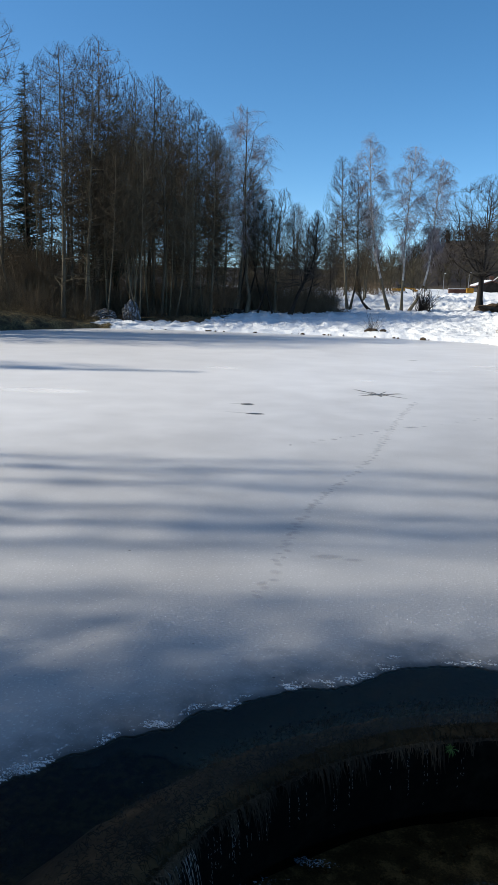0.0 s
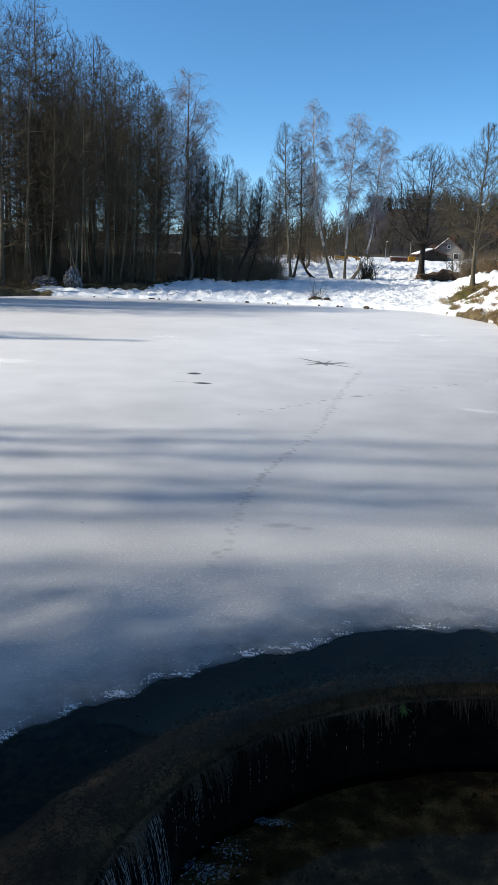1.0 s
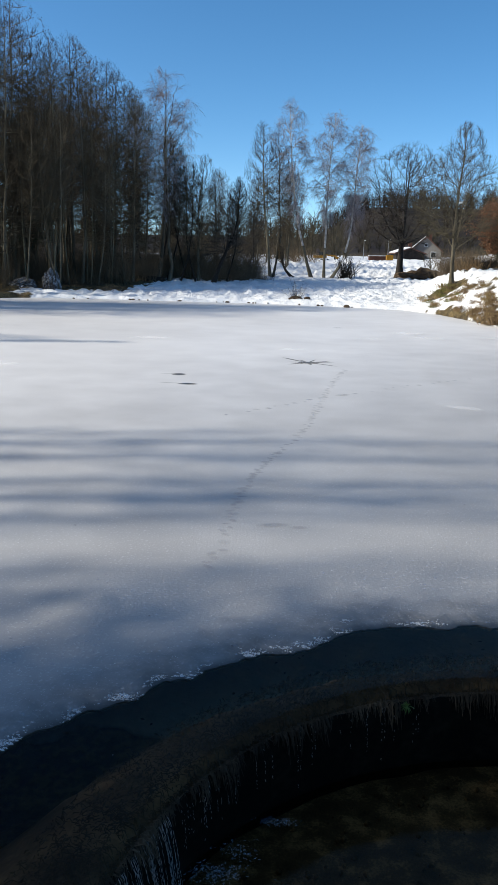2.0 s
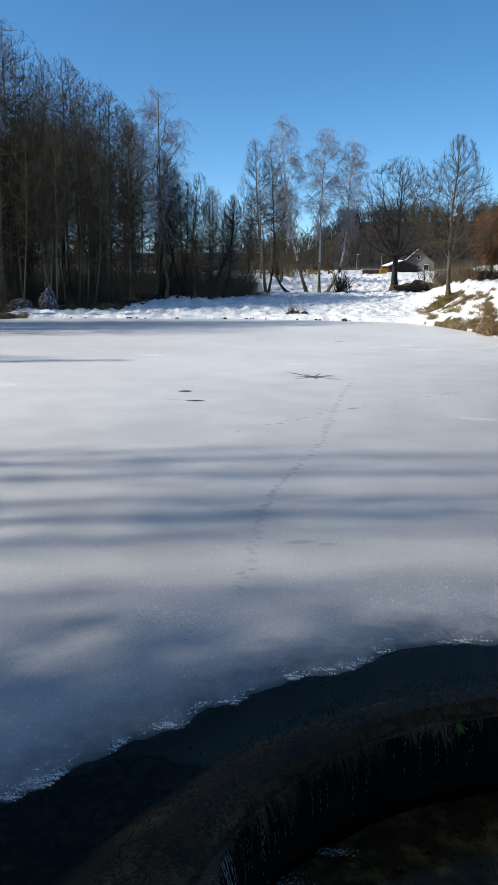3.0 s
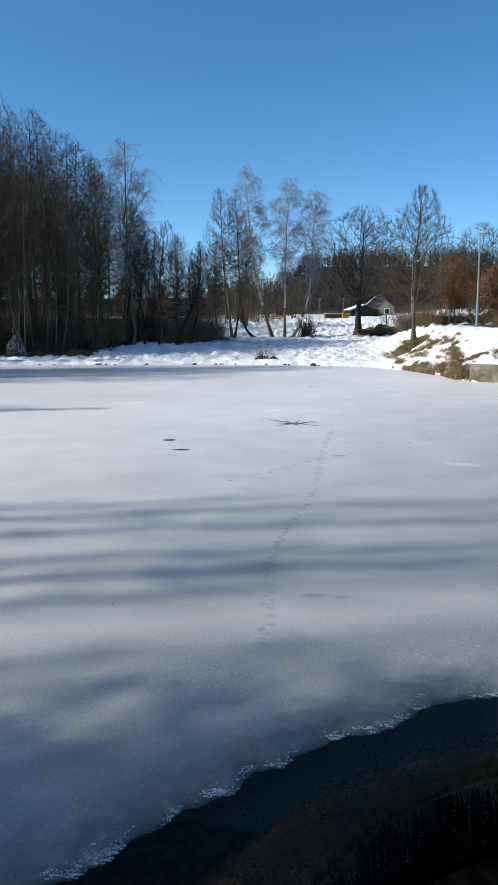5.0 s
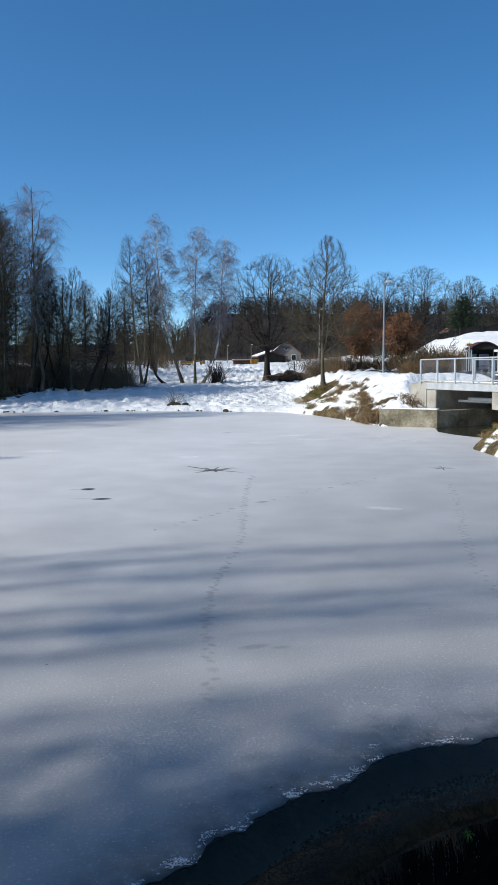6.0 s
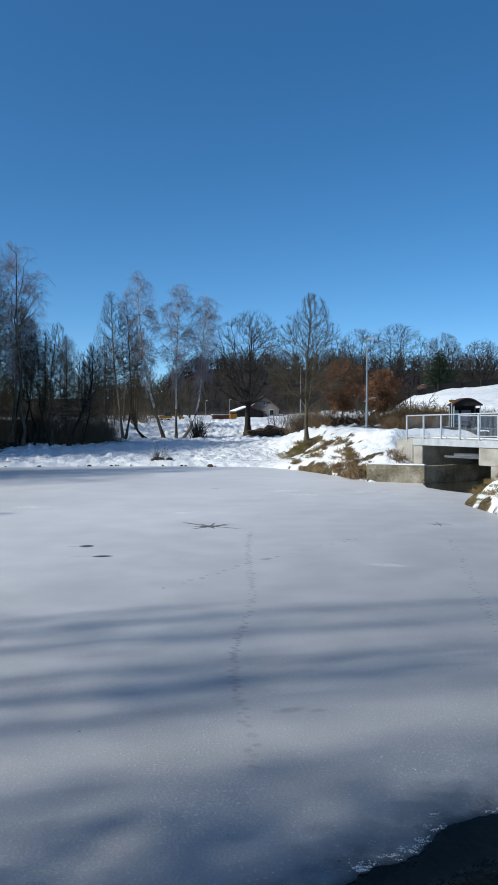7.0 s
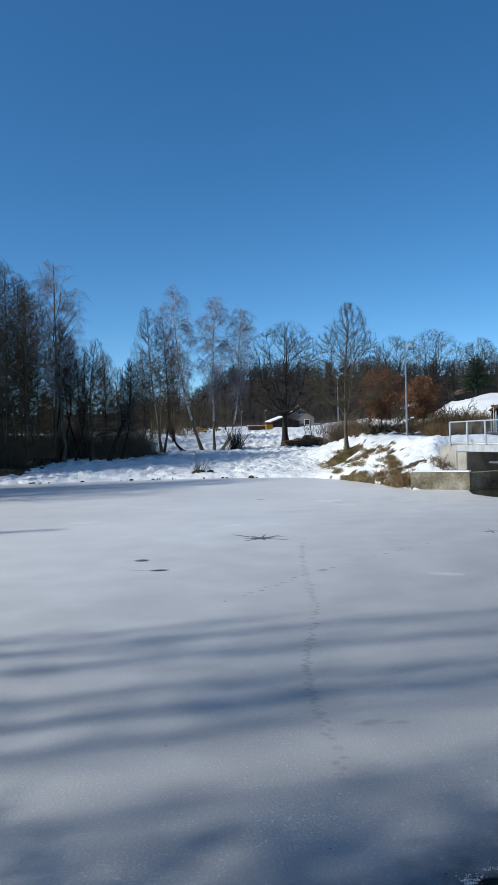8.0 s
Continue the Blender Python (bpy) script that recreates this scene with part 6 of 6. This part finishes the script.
for x, y, fork, high, wide, seed, label in ((26.8, 110, 3.5, 12.2, 3.9, 53, "wide round-crowned bare tree beyond the road"), (32.2, 110, 3.0, 12.6, 4.4, 54, "wide round-crowned bare tree beyond the road"),
                                            (34.9, 100, 2.4, 10.3, 3.0, 55, "gnarled bare tree with pollarded limbs"), (40.0, 100, 2.4, 10.0, 3.0, 56, "gnarled bare tree with pollarded limbs"), (22.0, 104, 2.4, 9.0, 3.4, 57, "smaller round-crowned bare tree by the road")):
    tree("round_tree", label, line((0, 0), (0, fork), (0.1, high * 0.55)), 0.24, "dome", BARK_DARK, TWIG_GREY, seed, at_ground(x, y), "round bare trees", 0.014, 1.15, dome(seed + 100, 13, fork, high * 0.94, wide * 0.9, 0.09), wide=wide * 1.05)

wire = np.stack([np.linspace(3.3, 9.4, 12), np.linspace(77.2, 81.5, 12), np.linspace(9.25, 9.35, 12) - 0.2 * np.sin(np.linspace(0, math.pi, 12))], 1)[None]
tagged(new("overhead_wire", tube_mesh("overhead_wire", [(wire, np.full((1, 12), 0.02))], RUBBER, 5)), "thin dark wire strung between the birch and the oak", "wire")

# thickets and shrubs
THICKET = "dense brown thicket of thin bare stems"
s1 = shrub("thicket", THICKET, 4.6, 2.8, 64, TWIG, 61, at_ground(-11, 71.5) @ Matrix.Diagonal((0.7, 0.7, 0.7, 1)), "thickets", 0.34, 0.011)
s2 = shrub("thicket", THICKET, 4.0, 2.6, 62, THICKET_TWIG, 62, at_ground(-5.2, 69.8) @ Matrix.Diagonal((0.55, 0.55, 0.5, 1)), "thickets", 0.38, 0.01)
s3 = shrub("thicket", "dense olive-brown thicket of fine upright stems", 3.4, 2.3, 210, THICKET_TWIG, 68, at_ground(-6.4, 70.2), "thickets", 0.22, 0.0085)
for x, y, s in ((-8.4, 70.0, 1.0), (-10.2, 71.0, 1.05), (-12.2, 71.8, 1.0), (-5.2, 71.0, 0.85), (-14.0, 70.4, 1.0), (-7.4, 72.6, 1.1), (-11.2, 73.4, 1.15), (-16.0, 70.0, 1.05), (-15.2, 63.2, 0.9), (-17.2, 63.8, 1.0), (-19.4, 62.0, 1.0), (-21.4, 61.0, 1.1), (-23.6, 59.0, 1.1), (-25.6, 57.6, 1.2), (-27.8, 56.6, 1.2), (-13.6, 66.2, 0.9), (10.6, 67.0, 0.75), (12.0, 69.5, 0.85), (13.4, 72.0, 0.9), (12.6, 76.0, 0.9), (15.2, 74.0, 0.9), (11.2, 63.6, 0.5)):
    copy_thing(s3, at_ground(x, y, 57 * x, size=s))
for x, y, s in ((-28.5, 57.8, 1.5), (-27.0, 58.8, 1.6), (-25.4, 57.6, 1.25), (-26.0, 60.4, 1.6), (-29.8, 60.0, 1.7)):
    copy_thing(s3, at_ground(x, y, 57 * x, size=s))
# dry growth along the road and round the bus shelter
h1 = shrub("dry_hedge", "golden-brown dry grassy hedge beside the road", 1.15, 0.9, 150, BRAMBLE, 71, at_ground(14.2, 50.6), "dry hedges", 0.3, 0.009)
for x, y, s in ((14.9, 50.5, 1.0), (15.6, 50.7, 0.95), (16.2, 50.5, 0.9), (13.5, 50.9, 1.0)):
    copy_thing(h1, at_ground(x, y, 83 * x, size=s))
h2 = shrub("slope_shrub", "thin grey-brown bare shrub on the snowy slope", 1.5, 1.0, 46, TWIG_GREY, 72, at_ground(17.5, 54.5), "bare shrubs on the slope", 0.4, 0.009)
for x, y, s in ((18.6, 54.2, 0.9), (19.6, 53.6, 1.1), (20.6, 53.8, 1.2), (21.6, 54.4, 1.0)):
    copy_thing(h2, at_ground(x, y, 71 * x, size=s))
for x, y, k, s in [(-8.8, 70, 1, 0.6), (-6.8, 70.5, 1, 0.65), (-13.5, 68.5, 0, 0.6), (-10, 73, 1, 0.8), (-4.2, 71, 1, 0.5), (-7.5, 74, 1, 0.8), (-12.3, 71.5, 1, 0.7), (-6.0, 69.4, 1, 0.5), (-3.6, 70, 1, 0.45), (-8.3, 68.4, 1, 0.7), (-7.3, 68.8, 1, 0.75), (-6.4, 68.5, 1, 0.7), (-5.5, 69.0, 1, 0.62), (-23.6, 52.4, 0, 0.8), (-22.2, 53.4, 0, 0.75), (-20.9, 54.6, 0, 0.7), (-24.8, 50.6, 0, 0.9), (-22.9, 54.4, 1, 0.9), (-21.2, 55.8, 0, 0.8), (-25.5, 52.8, 0, 1.0), (-24.0, 54.5, 1, 1.0)] + [(rng.uniform(-16, -5), rng.uniform(78, 85), int(rng.integers(0, 2)), rng.uniform(0.6, 0.9)) for _ in range(9)] + [(rng.uniform(-30, -13), rng.uniform(60, 66), int(rng.integers(0, 2)), rng.uniform(0.45, 0.8)) for _ in range(11)] + \
        [(rng.uniform(-30, -14), rng.uniform(62, 72), int(rng.integers(0, 2)), rng.uniform(0.7, 1.2)) for _ in range(5)] + [(rng.uniform(-25, -13.5), rng.uniform(56.4, 60), int(rng.integers(0, 2)), rng.uniform(0.3, 0.6)) for _ in range(16)] + [(rng.uniform(-32, -13), rng.uniform(66, 88), int(rng.integers(0, 2)), rng.uniform(0.9, 1.5)) for _ in range(9)] + [(-26, 48, 0, 1.0), (-27.5, 51, 1, 1.2)] + \
        [(rng.uniform(-14, 0), rng.uniform(96, 104), int(rng.integers(0, 2)), rng.uniform(0.9, 1.3)) for _ in range(14)]:
    copy_thing((s1, s2)[k], at_ground(x, y, rng.uniform(0, 360), size=s))
shrub("shore_bush", "small dark bare bush on the water's edge", 1.6, 0.5, 26, BARK_DARK, 63, at_ground(-1.05, 55.4), "", 0.35, 0.007)
shrub("shore_bush", "small bare bush at the foot of the birches", 2.6, 0.9, 60, BARK_DARK, 64, at_ground(2.95, 77.3), "", 0.22, 0.02)
br1 = shrub("bramble", "tangled brown bramble and dry hedge growth", 1.7, 2.2, 115, BRAMBLE, 65, at_ground(15.5, 57), "brambles by the road", 0.55, 0.017)
br2 = shrub("bramble", "tangled brown bramble and dry hedge growth", 1.5, 2.0, 105, REED, 66, at_ground(17.0, 56), "brambles by the road", 0.6, 0.016)
hedge = shrub("dark_hedge", "low dark bare hedge beside the road", 1.3, 1.8, 150, BARK_DARK, 67, at_ground(13.3, 61), "dark hedges by the road", 0.6, 0.014)
for x, y in ((12.2, 61.5), (14.3, 60.5), (12.9, 63.0)):
    copy_thing(hedge, at_ground(x, y, x * 50, size=0.9))
for x, y, k, s in [(16.2, 58.5, 0, 1.25), (18.0, 57.5, 1, 1.25), (16.8, 57.2, 0, 1.2), (15.4, 56.4, 0, 0.9), (18.8, 57.0, 1, 1.2), (17.6, 58.8, 0, 1.3), (19.6, 57.4, 0, 1.1), (20.6, 55, 0, 0.75), (21.9, 56, 0, 0.8), (14.9, 58.6, 1, 0.7), (19.0, 58.5, 0, 1.0), (17.2, 60, 0, 1.3), (20.5, 57.5, 1, 0.7), (11.4, 61, 0, 0.7), (23, 58, 0, 0.6), (21.5, 53, 1, 0.6), (14.5, 67.5, 0, 0.9), (15.6, 64, 0, 1.2), (17.2, 65, 1, 1.1), (19.5, 60.5, 0, 1.1), (21, 61, 1, 0.9), (22.5, 56, 0, 0.7), (24, 57, 1, 0.7), (18.6, 61.5, 1, 1.0)]:
    copy_thing((br1, br2)[k], at_ground(x, y, rng.uniform(0, 360), size=s))


def tussock(name, label, count, spread, high, mat, seed, m, droop=0.5, r=0.012):
    """A tuft of long dry blades bending over."""
    rng = np.random.default_rng(seed)
    ob = thing(name, m, label, "grass", "grass tussocks on the bank", "stuff")
    base = rng.normal(size=(count, 3)) * np.array([spread, spread, 0.0])
    d = unit(np.concatenate([rng.normal(size=(count, 2)) * 0.6, np.ones((count, 1))], 1))
    L = rng.uniform(0.5, 1.0, (count, 1)) * high
    p1 = base + d * L * 0.5
    p2 = p1 + unit(d + np.array([0, 0, -droop]) + rng.normal(size=(count, 3)) * 0.2) * L * 0.35
    p3 = p2 + unit(d + np.array([0, 0, -2.5 * droop])) * L * 0.3
    part("blades", tube_mesh("blades", [(np.stack([base - [0, 0, 0.06], p1, p2, p3], 1), np.array([[r, r, r * 0.8, r * 0.3]]).repeat(count, 0))], mat, 3), mat, ob)
    return ob


t1 = tussock("grass_tussock", "clump of long dry brown grass bending over the snow", 58, 0.28, 0.65, REED, 71, at_ground(8.6, 45.0))
t2 = tussock("grass_tussock", "clump of long dry brown grass bending over the snow", 56, 0.24, 0.5, BRAMBLE, 72, at_ground(9.1, 43.0))
t3 = tussock("grass_tussock", "low tuft of yellow-green winter grass", 70, 0.3, 0.25, GRASS, 73, at_ground(8.2, 52.0))
rng = np.random.default_rng(74)
TUFTS = [(rng.uniform(8.0, 9.7), rng.uniform(41.0, 50), int(rng.choice([0, 1, 1])), rng.uniform(0.3, 0.8)) for _ in range(80)]
TUFTS += [(rng.uniform(7.0, 9.4), rng.uniform(49, 56), int(rng.choice([2, 2, 0])), rng.uniform(0.3, 0.7)) for _ in range(40)]
TUFTS += [(rng.uniform(9.9, 11.6), rng.uniform(26, 31.5), int(rng.choice([2, 0, 1])), rng.uniform(0.25, 0.55)) for _ in range(36)]
TUFTS += [(rng.uniform(8.5, 9.1), rng.uniform(40.3, 41.6), 1, rng.uniform(1.0, 1.5)) for _ in range(9)]
TUFTS += [(rng.uniform(8.0, 9.3), rng.uniform(53.0, 56.5), int(rng.choice([2, 1, 2])), rng.uniform(0.4, 0.9)) for _ in range(26)]
TUFTS += [(10.9, 40.9, 1, 0.8), (10.75, 41.1, 1, 1.0), (10.7, 41.6, 1, 0.9), (10.95, 40.5, 1, 0.6), (8.85, 40.75, 1, 1.4), (9.0, 41.3, 1, 1.2), (9.3, 40.9, 0, 1.0), (8.75, 41.6, 1, 1.0)]
for x, y, k, s in TUFTS:
    if float(pond_distance(x, y)) > 0.05:
        copy_thing((t1, t2, t3)[k], at_ground(x, y, rng.uniform(0, 360), 0.0, s))

# stones and clods along the far shore
bm = bmesh.new()
bmesh.ops.create_icosphere(bm, subdivisions=2, radius=0.2)
for v in bm.verts:
    v.co *= 1 + 0.25 * noise.noise(v.co * 6)
    v.co.z *= 0.6
stone = tagged(part("shore_stone", bm, EARTH, None), "dark stone poking from the snow at the water's edge", "stone", "stones along the shore")
stone.matrix_world = pose(2.2, 52.75, 0.06)
for k in range(26):
    x = rng.uniform(-18, 6.5)
    y = float(np.interp(x, [-19, -14.5, -3, 0.8, 3.6, 5.6, 7.1], [53.6, 54.5, 54.3, 53.4, 52.3, 51.5, 48.6])) + rng.uniform(-0.1, 0.35)
    copy_thing(stone, pose(x, y, 0.03, 0, 0, rng.uniform(0, 360)) @ Matrix.Diagonal((0.2 + 0.8 * rng.uniform() ** 3, rng.uniform(0.25, 0.6), rng.uniform(0.2, 0.7), 1)))

# ---- far woods ----
def far_wood(name, label, spots, mat, seed, low=0.25, fine=75, r=0.028):
    """Bare trees of a distant wood, joined: trunk, limbs and twigs each."""
    rng = np.random.default_rng(seed)
    stems, radii = [], []
    for x, y, h in spots:
        p = np.array([[x, y, on_ground(x, y, -0.3)]]) + np.linspace(0, 1, 5)[:, None] * np.array([rng.normal() * 0.5, rng.normal() * 0.5, h * 0.74])
        stems.append(p)
        radii.append(np.linspace(0.018 * h, 0.02, 5))
    T = np.array(stems), np.array(radii)
    n = len(spots)
    limbs = grow(rng, T, n * 13, (low, 1.0), (30, 80), (1.4, 2.6), (0.045, 0.018), 3, 0.3, 0.2, 0.3)
    tw = grow(rng, limbs, n * fine, (0.1, 1.0), (20, 70), (0.5, 1.3), (r, r * 0.7), 2, 0.1, 0.1, 0.3)
    return tagged(new(name, twiggy_mesh(name, [T, limbs], tw, mat)), label, "wood", kind="stuff")


rng = np.random.default_rng(80)
far_wood("far_wood", "brown bare wood on the distant hill", [(x, y, h * (1.0 + 0.25 * float(ease(2, 12, x)))) for x, y, h in [(rng.uniform(-15, 110), rng.uniform(158, 224) if k % 2 else rng.uniform(196, 226), rng.uniform(2.8, 5.0)) for k in range(900)]], BRAMBLE_FAR, 81, 0.02, 60, 0.065)
far_wood("far_hedge", "bare trees and hedges beyond the meadow", [(rng.uniform(-60, 5), rng.uniform(108, 150), rng.uniform(4, 9)) for _ in range(230)] + [(rng.uniform(5, 60), rng.uniform(138, 156), rng.uniform(3, 5)) for _ in range(120)] + [(rng.uniform(20, 55), rng.uniform(96, 125), rng.uniform(1.3, 2.8)) for _ in range(170)] + [(rng.uniform(12, 24), rng.uniform(70, 98), rng.uniform(1.5, 3.2)) for _ in range(40)], TWIG_OLIVE, 82, 0.06)
